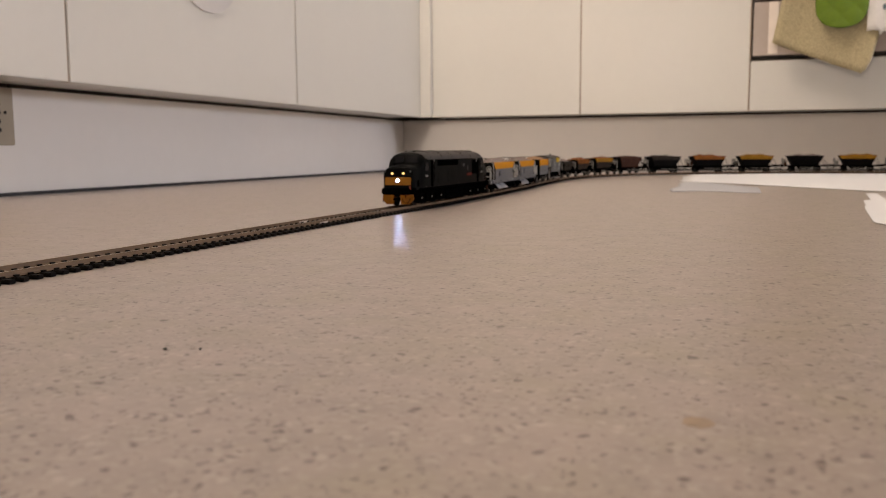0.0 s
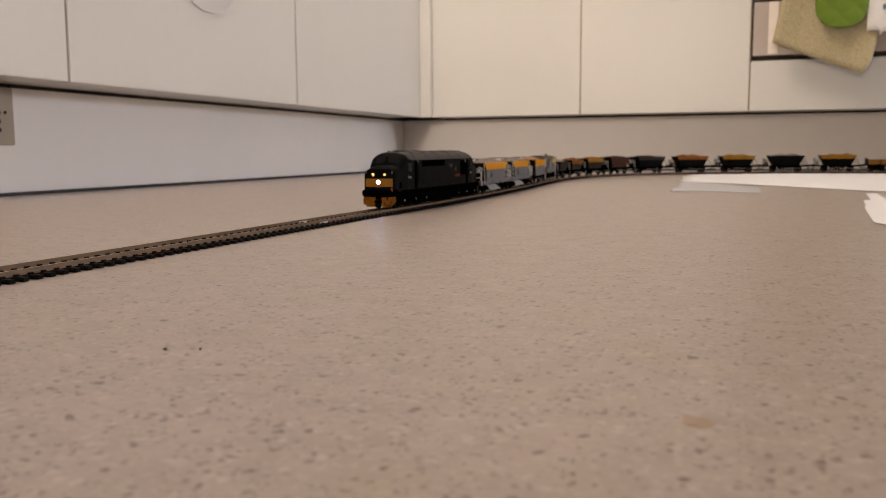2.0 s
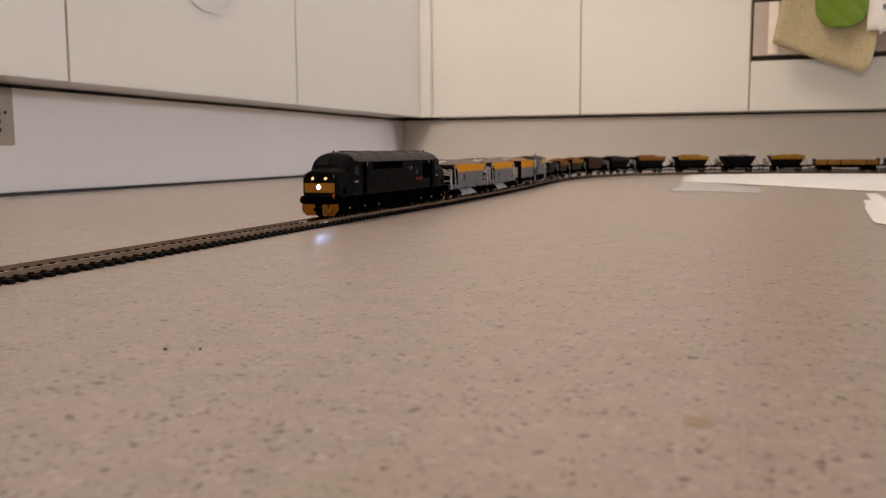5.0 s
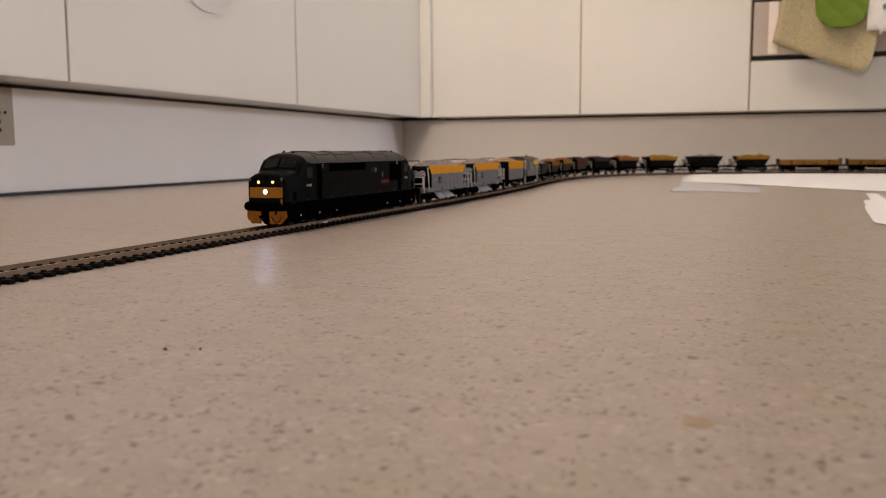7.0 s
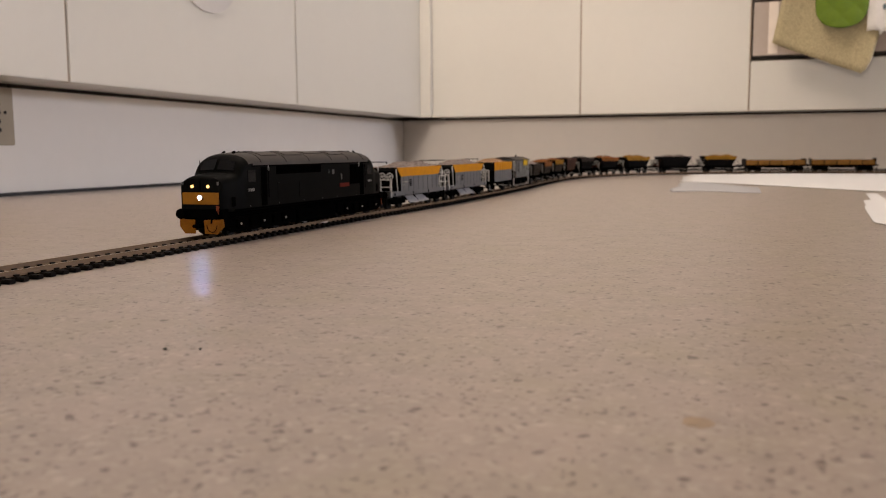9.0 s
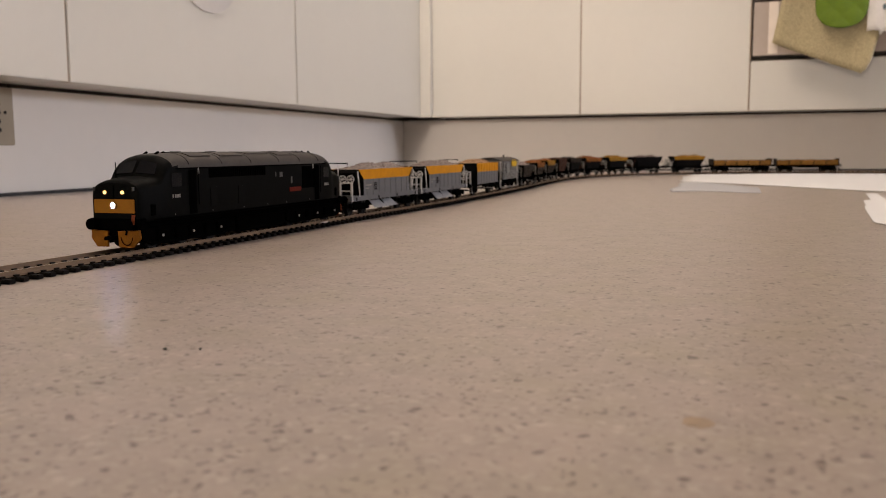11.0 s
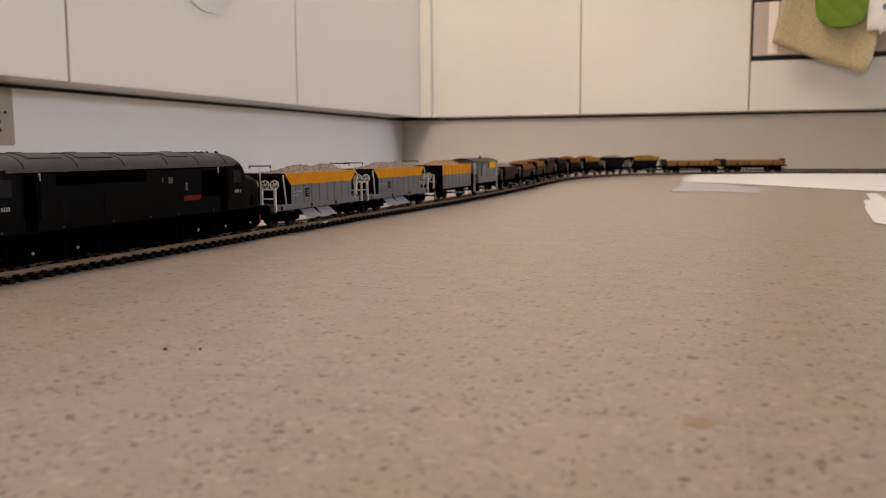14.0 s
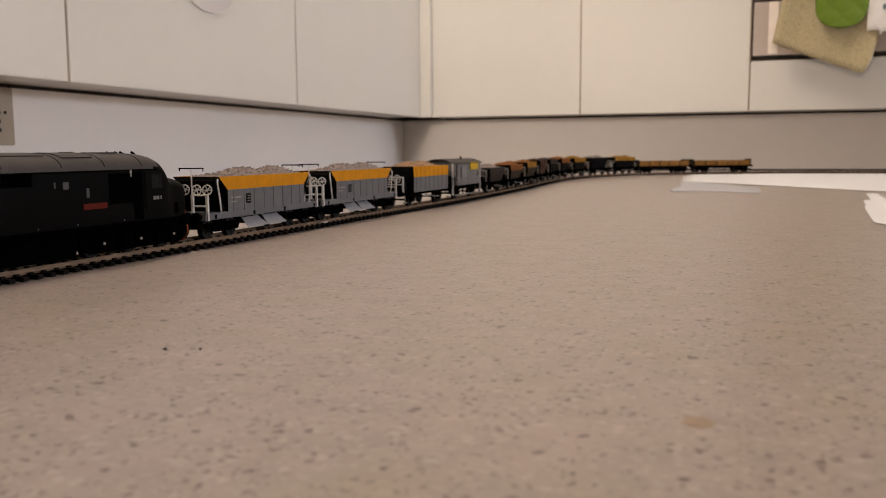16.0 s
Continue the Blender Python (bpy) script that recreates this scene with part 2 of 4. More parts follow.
def pr(profile, y0, y1, bm=None, axis="y", bevel=0.0):
    return prism([(a * MM, b * MM) for a, b in profile], y0 * MM, y1 * MM, bm, axis, bevel * MM)


# ---------------------------------------------------------------- the room
XL, YR, H, OV = -0.915, 2.388, 0.148, 0.095      # left plinth, far plinth, door bottom, overhang of the doors
XD, YD = XL + OV, YR - OV                        # door fronts
ROOM_X1, ROOM_Y0, ROOM_Z = 4.7, -2.2, 2.4
BACK_ROOM_Y0, LIGHT_SLOT = -4.6, (-0.79, -0.33)             # invented room behind the kitchen; its opening shades the right-hand doors and floor

floor = part("floor", box(XL - 0.6, ROOM_X1, BACK_ROOM_Y0, YR + 0.6, -0.05, 0.0), M_FLOOR, kind="structure")
tagged(floor, "beige speckled vinyl floor with dark chips", "floor")
# the three south pieces are added blockers that narrow the low fill light
for nm, b in (("wall_west", (XL - 0.62, XL - 0.5, BACK_ROOM_Y0, YR + 0.6, 0, ROOM_Z)), ("wall_north", (XL - 0.62, ROOM_X1, YR + 0.5, YR + 0.62, 0, ROOM_Z)),
              ("wall_east", (ROOM_X1, ROOM_X1 + 0.12, BACK_ROOM_Y0, YR + 0.62, 0, ROOM_Z)), ("wall_hall", (XL - 0.62, ROOM_X1, BACK_ROOM_Y0 - 0.12, BACK_ROOM_Y0, 0, ROOM_Z)),
              ("wall_south_west", (XL - 0.5, LIGHT_SLOT[0], ROOM_Y0 - 0.12, ROOM_Y0, 0, ROOM_Z)), ("wall_south_east", (LIGHT_SLOT[1], ROOM_X1, ROOM_Y0 - 0.12, ROOM_Y0, 0, ROOM_Z)),
              ("wall_south_lintel", (LIGHT_SLOT[0], LIGHT_SLOT[1], ROOM_Y0 - 0.12, ROOM_Y0, 2.05, ROOM_Z))):
    tagged(part(nm, box(*b), M_WALL, kind="structure"), "plain cream painted wall out of view", "wall")
tagged(part("ceiling", box(XL - 0.62, ROOM_X1 + 0.12, BACK_ROOM_Y0 - 0.12, YR + 0.62, ROOM_Z, ROOM_Z + 0.1), M_CEIL, kind="structure"), "plain white ceiling", "ceiling")

# plinths under the cabinets, with the black seal at their foot
tagged(part("plinth_west", box(XL - 0.016, XL, ROOM_Y0 + 0.01, YR + 0.0, 0.004, 0.143, 0.001), M_PLINTH, kind="structure"), "glossy white plinth under the base cabinets", "plinth")
tagged(part("plinth_north", box(XL + 0.0003, 2.8, YR, YR + 0.016, 0.004, 0.143, 0.0004), M_PLINTH_MATT, kind="structure"), "white plinth under the far base cabinets", "plinth")
tagged(part("plinth_seal_west", box(XL - 0.014, XL + 0.004, ROOM_Y0 + 0.01, YR - 0.002, 0.0, 0.0045), M_SEAL, kind="structure"), "black rubber seal strip along the plinth foot", "trim")
tagged(part("plinth_seal_north", box(XL + 0.006, 2.8, YR - 0.004, YR + 0.014, 0.0, 0.0045), M_SEAL, kind="structure"), "black rubber seal strip along the plinth foot", "trim")


def base_cabinet(side, a, b, doors, label, drawer=False):
    """A base unit from a to b along its wall; doors is a list of fronts (a, b, z0, z1)."""
    th = 0.019
    cab = empty("base_cabinet", label, "cabinet", "base cabinets", at=pose(XD, a, 0) if side == "w" else pose(a, YD, 0))

    def along(u0, u1, d0, d1, z0, z1, bevel=0.0):
        # d: depth behind the door fronts
        if side == "w":
            return box(-d1, -d0, u0 - a, u1 - a, z0, z1, bevel)
        return box(u0 - a, u1 - a, d0, d1, z0, z1, bevel)

    part("body", along(a + 0.0015, b - 0.0015, th + 0.002, 0.56, H + 0.003, 0.86), M_CARCASS, cab)
    part("bottom_panel", along(a + 0.0015, b - 0.0015, th + 0.001, OV + 0.005, H + 0.0005, H + 0.0028), M_DOOR, cab, "white underside panel")
    # dark strip standing in for the shade between plinth and cabinet
    part("shadow_rail", along(a + 0.0015, b - 0.0015, OV + 0.006, OV + 0.03, H - 0.02, H + 0.0025), M_GAP, cab, "dark strip painted as the shade above the plinth")
    for u0, u1, z0, z1 in doors:
        part("edge_strip", along(u1 - 0.0015, u1 + 0.0015, 0.0022, th, z0, z1), M_EDGE, cab, "brown strip in the door gap")
        part("door" if not drawer else "drawer_front", along(u0 + 0.0016, u1 - 0.0016, 0.0, th, z0, z1, 0.0012), M_DOOR, cab, smooth=False)
    return cab


LABEL = "white base cabinet with a flat handleless door"
base_cabinet("w", -0.265, 0.335, [(-0.265, 0.335, H, 0.86)], LABEL)
base_cabinet("w", 0.335, 0.935, [(0.335, 0.935, H, 0.86)], LABEL)
base_cabinet("w", 0.935, 1.558, [(0.935, 1.558, H, 0.86)], LABEL)
base_cabinet("w", 1.558, 2.268, [(1.558, 2.2713, H, 0.86)], "white corner base cabinet with a flat door")
base_cabinet("n", -0.790, -0.386, [(-0.7930, -0.386, H, 0.86)], LABEL)
base_cabinet("n", -0.386, 0.028, [(-0.386, 0.028, H, 0.86)], LABEL)
base_cabinet("n", 0.63, 1.23, [(0.63, 1.23, H, 0.86)], LABEL)
base_cabinet("n", 1.23, 1.83, [(1.23, 1.83, H, 0.86)], LABEL)
corner = empty("corner_post", "white filler post in the corner between the cabinets", "cabinet filler", at=pose(XD, YD, 0))
part("post", box(0.0, 0.0285, -0.023, 0.0, H, 0.86, 0.001), M_DOOR, corner)
part("return_strip", box(-0.019, -0.001, -0.023, 0.019, H, 0.86, 0.001), M_DOOR, corner)

for nm, b in (("worktop_west", (XL - 0.5, XD + 0.02, ROOM_Y0 + 0.01, YD - 0.03, 0.862, 0.90)), ("worktop_north", (XL - 0.5, 2.8, YD - 0.028, YR + 0.5, 0.862, 0.90))):
    tagged(part(nm, box(*b, 0.004), M_WORKTOP, kind="structure"), "dark laminate kitchen worktop", "worktop")


def oven():
    """Built-in oven above a warming drawer."""
    x0, x1 = 0.030, 0.628
    ov = empty("built_in_oven", "built-in oven with pale brown door above a white drawer", "oven", at=pose(x0, YD, 0))
    w = x1 - x0
    part("drawer_front", box(0.0, w - 0.0015, 0.0, 0.019, H + 0.0005, 0.268, 0.0012), M_DOOR, ov, "white drawer front under the oven")
    part("body", box(0.003, w - 0.003, 0.03, 0.56, H + 0.003, 0.858), M_CARCASS, ov)
    part("bottom_panel", box(-0.004, w + 0.004, 0.020, OV + 0.005, H + 0.0005, H + 0.0024), M_DOOR, ov, "white underside panel")
    # same painted shade, carried on beneath the oven
    part("shadow_rail", box(-0.004, w + 0.004, OV + 0.006, OV + 0.03, H - 0.02, H + 0.0002), M_GAP, ov, "dark strip painted as the shade above the plinth")
    door = part("oven_door", box(0.0015, w - 0.0015, 0.004, 0.028, 0.276, 0.72, 0.002), M_GAP, ov, "dark oven door frame")
    part("door_panel", box(0.004, w - 0.004, 0.001, 0.0035, 0.281, 0.408), M_OVENGLASS, door, "pale brown reflective oven panel")
    part("upper_panel", box(0.007, w - 0.007, 0.001, 0.0035, 0.414, 0.70), M_OVENGLASS, door, "pale brown reflective oven panel")
    part("side_trim", box(0.038, 0.060, -0.003, 0.0005, 0.284, 0.407, 0.001), M_STEELTRIM, door, "brushed steel trim strip")
    h = rod((0.03, -0.045, 0.66), (w - 0.03, -0.045, 0.66), 0.009, 16)
    for hx in (0.06, w - 0.06):
        rod((hx, -0.045, 0.66), (hx, 0.004, 0.66), 0.006, 10, h)
    part("handle", h, M_STEELTRIM, door, "steel bar handle", smooth=True)
    part("control_panel", box(0.004, w - 0.004, 0.004, 0.026, 0.724, 0.856, 0.002), M_STEELTRIM, ov, "steel control panel")
    return ov


oven()


def sheet(name, rows, cols, fn, thick, material, smooth=True):
    """A thin sheet: fn(u, v) gives the place, with thickness along -normal."""
    bm = bmesh.new()
    g = [[bm.verts.new(fn(i / rows, j / cols)) for j in range(cols + 1)] for i in range(rows + 1)]
    for i in range(rows):
        for j in range(cols):
            bm.faces.new((g[i][j], g[i][j + 1], g[i + 1][j + 1], g[i + 1][j]))
    bmesh.ops.recalc_face_normals(bm, faces=bm.faces)
    bmesh.ops.solidify(bm, geom=bm.faces[:], thickness=thick)
    return mesh_of(bm, material, smooth)


def towel():
    """A beige cloth hanging over the oven handle, its lower hem slanting."""
    def fn(u, v):
        x0, x1 = 0.145 - 0.070 * u, 0.345 - 0.058 * u * u
        x = x0 + (x1 - x0) * v
        bottom = 0.302 - 0.078 * v / 0.93 if v < 0.93 else 0.224 + 0.03 * (v - 0.93) / 0.07
        z = 0.668 + (bottom - 0.668) * u
        y = YD - 0.058 - 0.005 * math.sin(7 * v + 1.3) * u - 0.004 * math.sin(13 * v + 2 * u)
        return (x, y, z)
    t = new("tea_towel", sheet("towel", 26, 22, fn, 0.003, M_TOWEL))
    tagged(t, "beige speckled tea towel hanging from the oven handle", "towel")


def mitt():
    """A green quilted pot holder with a rounded foot."""
    def fn(u, v):
        a = (v - 0.5) * 2
        half = 0.052
        zb = 0.328 + 0.045 * (1 - math.sqrt(max(0.0, 1 - a * a)))
        z = 0.55 + (zb - 0.55) * u
        quilt = 0.0035 * abs(math.sin((a * half + z) * 62) * math.sin((a * half - z) * 62))
        y = YD - 0.068 - 0.008 * math.sqrt(max(0.0, 1 - a * a)) - quilt
        return (0.221 + a * half + 0.004 * (1 - u), y, z)
    t = new("pot_holder", sheet("holder", 60, 40, fn, 0.006, M_GREEN))
    tagged(t, "green quilted pot holder hanging over the towel", "pot holder")


def fringed_cloth():
    """A white terry cloth with a ragged hem and a small dark print."""
    rnd = random.Random(5)
    hem = [rnd.uniform(-0.006, 0.006) for _ in range(41)]

    def fn(u, v):
        z = 0.668 + (0.318 - 0.020 * v + hem[round(v * 40)] - 0.668) * u
        return (0.277 + 0.17 * v, YD - 0.068 - 0.006 * math.sin(5 * v + 0.4) * u - 0.003 * math.sin(21 * v), z)
    t = new("terry_cloth", sheet("cloth", 24, 40, fn, 0.004, M_FRINGE))
    tagged(t, "white terry cloth with a small dark print", "towel")
    for x, z in ((0.285, 0.374), (0.309, 0.371), (0.324, 0.390), (0.336, 0.366), (0.352, 0.379)):
        bm = bmesh.new()
        bmesh.ops.create_uvsphere(bm, u_segments=10, v_segments=6, radius=1.0, matrix=Matrix.Translation((x, YD - 0.0745, z)) @ Matrix.Diagonal((0.0042, 0.0022, 0.0075, 1)))
        part("print_spot", bm, M_BLUESPOT, t)


towel()
mitt()
fringed_cloth()


def plinth_vent():
    """A ventilation plate let into the left plinth."""
    v = empty("plinth_vent", "beige metal vent plate with round holes on the plinth", "vent", at=pose(XL, 0.932, 0.0))
    part("plate", box(0.0005, 0.004, -0.26, 0.0, 0.067, 0.1425, 0.0012), M_VENT, v)
    for col in range(10):
        for z in (0.132, 0.121, 0.110, 0.0985, 0.087):
            part("vent_hole", rod((0.003, -0.026 - col * 0.018, z), (0.0044, -0.026 - col * 0.018, z), 0.0033, 14), M_HOLE, v)
    part("screw", rod((0.0035, -0.0155, 0.110), (0.0050, -0.0155, 0.110), 0.0022, 12), M_STEEL, v)


plinth_vent()


def door_disc():
    """A round plate on the left cabinet door, of which only the lower rim shows."""
    d = empty("round_plaque", "round pale grey enamel plaque on the cabinet door", "plaque", at=pose(XD, 1.257, 0.388))
    bm = rod((0.0002, 0, 0), (0.003, 0, 0), 0.106, 64)
    part("disc", bm, M_DISC, d)


door_disc()


# ---------------------------------------------------------------- the track
CONTROL = [(-0.338, -0.95), (-0.3195, -0.15), (-0.3106, 0.2051), (-0.3038, 0.5051), (-0.3010, 0.625), (-0.2965, 0.745), (-0.2921, 0.885), (-0.2915, 1.025), (-0.2945, 1.175),
           (-0.2994, 1.305), (-0.3061, 1.4245), (-0.3082, 1.5445), (-0.3035, 1.6644), (-0.2778, 1.8017), (-0.1864, 1.9774), (0.0753, 2.1135), (0.5741, 2.1397), (1.113, 2.144), (1.9, 2.147), (2.7, 2.15)]


def centre_line():
    pts = [np.array(p) for p in CONTROL]
    out = []
    for a, b, c, d in zip(pts, pts[1:], pts[2:], pts[3:]):
        t1 = np.linalg.norm(b - a) ** 0.5
        t2 = t1 + np.linalg.norm(c - b) ** 0.5
        t3 = t2 + np.linalg.norm(d - c) ** 0.5
        for k in range(40):
            t = t1 + (t2 - t1) * k / 40
            a1, a2, a3 = (t1 - t) / t1 * a + t / t1 * b, (t2 - t) / (t2 - t1) * b + (t - t1) / (t2 - t1) * c, (t3 - t) / (t3 - t2) * c + (t - t2) / (t3 - t2) * d
            b1, b2 = (t2 - t) / t2 * a1 + t / t2 * a2, (t3 - t) / (t3 - t1) * a2 + (t - t1) / (t3 - t1) * a3
            out.append((t2 - t) / (t2 - t1) * b1 + (t - t1) / (t2 - t1) * b2)
    return np.array(out)


LINE = centre_line()
ARC = np.concatenate([[0.0], np.cumsum(np.linalg.norm(np.diff(LINE, axis=0), axis=1))])
RAIL_Z = 0.0048


def on_track(u):
    return Vector((float(np.interp(u, ARC, LINE[:, 0])), float(np.interp(u, ARC, LINE[:, 1])), 0.0))


def heading(u):
    d = on_track(u + 0.004) - on_track(u - 0.004)
    return d.normalized()


def build_track():
    tr = empty("model_railway_track", "model railway track with dark sleepers and tarnished rails", "railway track")
    # rails: foot, web and head drawn along the line
    foot = ((-0.9, 0), (0.9, 0), (0.9, 0.35), (0.3, 0.6), (0.3, 1.7), (0.5, 1.9), (0.5, 2.55), (0.35, 2.7), (-0.35, 2.7), (-0.5, 2.55), (-0.5, 1.9), (-0.3, 1.7), (-0.3, 0.6), (-0.9, 0.35))
    us = np.arange(0.02, ARC[-1] - 0.02, 0.012)
    for sx in (-1, 1):
        rings = []
        for u in us:
            p, d = on_track(float(u)), heading(float(u))
            n = Vector((d.y, -d.x, 0))
            rings.append([p + n * (sx * 0.00875 + a * MM) + Vector((0, 0, 0.0021 + b * MM)) for a, b in foot])
        bm = loft(rings)
        for f in bm.faces:
            f.material_index = 1 if f.calc_center_median().z > 0.00473 else 0
        part("rail", bm, [M_RAIL, M_RAILTOP], tr, "tarnished metal rail with a worn bright head")
    # sleepers with chairs under each rail
    sl = bx(-1.9, 1.9, -16, 16, 0, 2.0, 0.35)
    for sy in (-8.75, 8.75):
        for side in (-1, 1):
            bx(-1.1, 1.1, sy + side * 1.5 - 0.75, sy + side * 1.5 + 0.75, 1.9, 2.9, 0.0, sl)
    bx(-2.0, 2.0, -9.4, -8.1, 0.1, 1.2, 0.0, sl)
    me = mesh_of(sl, M_SLEEPER)
    rnd = random.Random(3)
    u = 0.03
    rest = bmesh.new()
    while u < ARC[-1] - 0.03:
        p, d = on_track(u), heading(u)
        m = Matrix.Translation(p) @ pose(rnd.uniform(-0.0002, 0.0002), 0, 0.0001, 0, 0, math.degrees(math.atan2(d.y, d.x)) + rnd.uniform(-0.7, 0.7))
        if 0.36 < u < 2.62:
            part("sleeper", me, None, tr, at=m)
        else:
            tmp = me.copy()
            tmp.transform(m)
            rest.from_mesh(tmp)
            bpy.data.meshes.remove(tmp)
        u += 0.0078 if abs(u - 0.742) > 0.004 else 0.0098
    part("outlying_sleeper_row", rest, M_SLEEPER, tr, kind="stuff")
    # rail joiner
    for sx in (-1, 1):
        p, d = on_track(0.744), heading(0.744)
        n = Vector((d.y, -d.x, 0))
        a = p + n * (sx * 0.00875) + Vector((0, 0, 0.0030))
        m = Matrix.Translation(a) @ pose(0, 0, 0, 0, 0, math.degrees(math.atan2(d.y, d.x)))
        part("rail_joiner", bx(-6, 6, -1.1, 1.1, -0.9, 0.5, 0.2), M_STEELTRIM, tr, "bright metal rail joiner", at=m)


build_track()

# ---------------------------------------------------------------- rolling stock
TRAIN = []          # (thing, distance of its middle behind the front buffers, half distance of its pivots, wheelsets)


def wheelset(parent, x, r, gauge=14.8):
    """Two flanged wheels on an axle; it turns about its own y axis."""
    bm = bmesh.new()
    for s in (-1, 1):
        y = s * gauge / 2
        rd((0, y, 0), (0, y + s * 0.7, 0), r + 0.7, 24, bm)
        rd((0, y + s * 0.7, 0), (0, y + s * 2.6, 0), r, 24, bm, r - 0.1)
        for k in range(8):
            a = k * math.tau / 8
            rd((0, y + s * 2.4, 0), (math.cos(a) * (r - 1), y + s * 2.8, math.sin(a) * (r - 1)), 0.4, 4, bm)
    rd((0, -gauge / 2 - 3, 0), (0, gauge / 2 + 3, 0), 0.9, 8, bm)
    w = part("wheelset", bm, M_STEEL, parent, "dark metal wheels on an axle", at=pose(x * MM, 0, r * MM))
    return (w, x, r)


def buffers(parent, x_head, half, z=13.5, material=None):
    for end in (1, -1):
        for s in (1, -1):
            bm = rd((end * x_head, s * half, z), (end * (x_head + 3.6), s * half, z), 1.5, 12)
            rd((end * (x_head + 3.6), s * half, z), (end * (x_head + 5), s * half, z), 3.1, 16, bm, 2.9)
            part("buffer", bm, material or M_UNDER, parent, smooth=False)
        part("coupling", bx(min(end * x_head, end * (x_head + 6)), max(end * x_head, end * (x_head + 6)), -2.5, 2.5, 6, 8, 0.4), M_UNDER, parent)


def locomotive():
    lo = empty("diesel_locomotive", "black model diesel locomotive with lit lamps and yellow nose panel", "model locomotive")
    # body: one lofted shell, nose, cab and roof at both ends
    stations = [(117.0, 12.6, 24, 34.0), (116.7, 14.0, 27, 35.5), (115.5, 14.9, 29.5, 36.6), (112, 15.4, 31, 37.4), (106, 16.0, 32, 38.0), (101.5, 16.5, 33, 38.6),
                (99.6, 16.9, 34.2, 40.4), (98.2, 17.1, 36.2, 43.2), (96.4, 17.3, 38.4, 46.0), (94, 17.5, 40.2, 48.3), (90.5, 17.6, 41.5, 49.8), (86, 17.7, 42.2, 50.6), (78, 17.7, 42.5, 51.0)]
    full = stations + [(-x, w, a, b) for x, w, a, b in reversed(stations)]

    def ring(st, grow=0.0, low=15.0):
        x, w, zs, zt = st
        pts = [(x * MM, -(w - 0.5) * MM, low * MM), (x * MM, -w * MM, (low + 2) * MM)]
        for k in range(0, 17):
            a = math.pi * k / 16
            cx, cz = -math.cos(a), math.sin(a)
            px = math.copysign(abs(cx) ** 0.8, cx) * w
            pts.append((x * MM, px * MM, (zs + (zt - zs) * cz ** 0.9) * MM))
        pts += [(x * MM, w * MM, (low + 2) * MM), (x * MM, (w - 0.5) * MM, low * MM)]
        return pts
    bm = loft([ring(s) for s in full])
    for f in bm.faces:
        c = f.calc_center_median()
        if abs(c.x) < 0.0885 and c.z > 0.0432:
            f.material_index = 1
    body = part("body", bm, [M_LOCO, M_ROOF], lo, "satin black body shell with a lighter grey-brown roof", smooth=True)
    body.data.set_sharp_from_angle(angle=radians(32))
    # roof panels, hatches, fan and edge strips
    def arch(x, up, k0=1, k1=15):
        pts = []
        for k in range(k0, k1 + 1):
            a = math.pi * k / 16
            pts.append((x * MM, -math.copysign(abs(math.cos(a)) ** 0.8, math.cos(a)) * (17.7 + up) * MM, (42.5 + 8.5 * math.sin(a) ** 0.9 + up) * MM))
        return pts

    def roof_plate(name, x0, x1, up, material, k0=1, k1=15, label=""):
        bm = loft([arch(x, up, k0, k1) + arch(x, up - 0.9, k0, k1)[::-1] for x in (x0, x1)])
        return part(name, bm, material, body, label)
    for x in (76, 44, 12, -22, -50, -77):
        roof_plate("roof_seam", x - 0.25, x + 0.25, 0.12, M_DARK)
    for x0, x1, k0, k1 in ((50, 70, 4, 12), (16, 40, 6, 12), (-18, 8, 5, 11), (-46, -26, 4, 12)):
        roof_plate("roof_hatch", x0, x1, 0.45, M_ROOF, k0, k1, "raised roof hatch")
    for s in (1, -1):
        part("cantrail", bx(-88, 88, min(s * 17.5, s * 18.0), max(s * 17.5, s * 18.0), 42.0, 42.7), M_UNDER, body, "dark gutter strip along the roof edge")
    for x in (64, 30, -44):
        part("exhaust", bx(x - 2, x + 2, -3, 3, 50.4, 51.7, 0.3), M_UNDER, body)
    fan = rd((-66, 0, 49.8), (-66, 0, 51.4), 8.5, 32)
    part("roof_fan", fan, M_ROOF, body, "round radiator fan grille")
    for end in (1, -1):
        for x, y in ((88, 4.5), (86, -4.5), (81, 3), (78, -3)):
            part("horn", rd((end * x, y, 50.3), (end * (x - 2.5), y, 51.3), 0.7, 8), M_UNDER, body)
        # windscreen: two raked panes with a pillar between them
        for s in (1, -1):
            q = [(100.3, 1.0, 40.2), (99.5, 12.8, 39.4), (95.6, 11.6, 45.2), (95.8, 1.0, 46.8)]
            own = bmesh.new()
            for off in (0.35, -0.4):
                for p in q:
                    own.verts.new(((end * (p[0] + off)) * MM, s * p[1] * MM, (p[2] + off) * MM))
            own.verts.ensure_lookup_table()
            v = own.verts
            for f in ((0, 1, 2, 3), (7, 6, 5, 4), (0, 4, 5, 1), (1, 5, 6, 2), (2, 6, 7, 3), (3, 7, 4, 0)):
                own.faces.new([v[i] for i in f])
            part("windscreen", own, M_GLASS, body, "dark raked windscreen pane")
            # cab side window, door and door rails
            yy = s * 17.55
            part("cab_window", bx(min(end * 83.5, end * 92.5), max(end * 83.5, end * 92.5), min(yy, yy + s * 0.4), max(yy, yy + s * 0.4), 32.5, 40, 0.3), M_GLASS, body)
            d = part("cab_door", bx(min(end * 70, end * 77), max(end * 70, end * 77), min(yy, yy + s * 0.35), max(yy, yy + s * 0.35), 17, 41.5, 0.2), M_UNDER, body, "recessed black cab door")
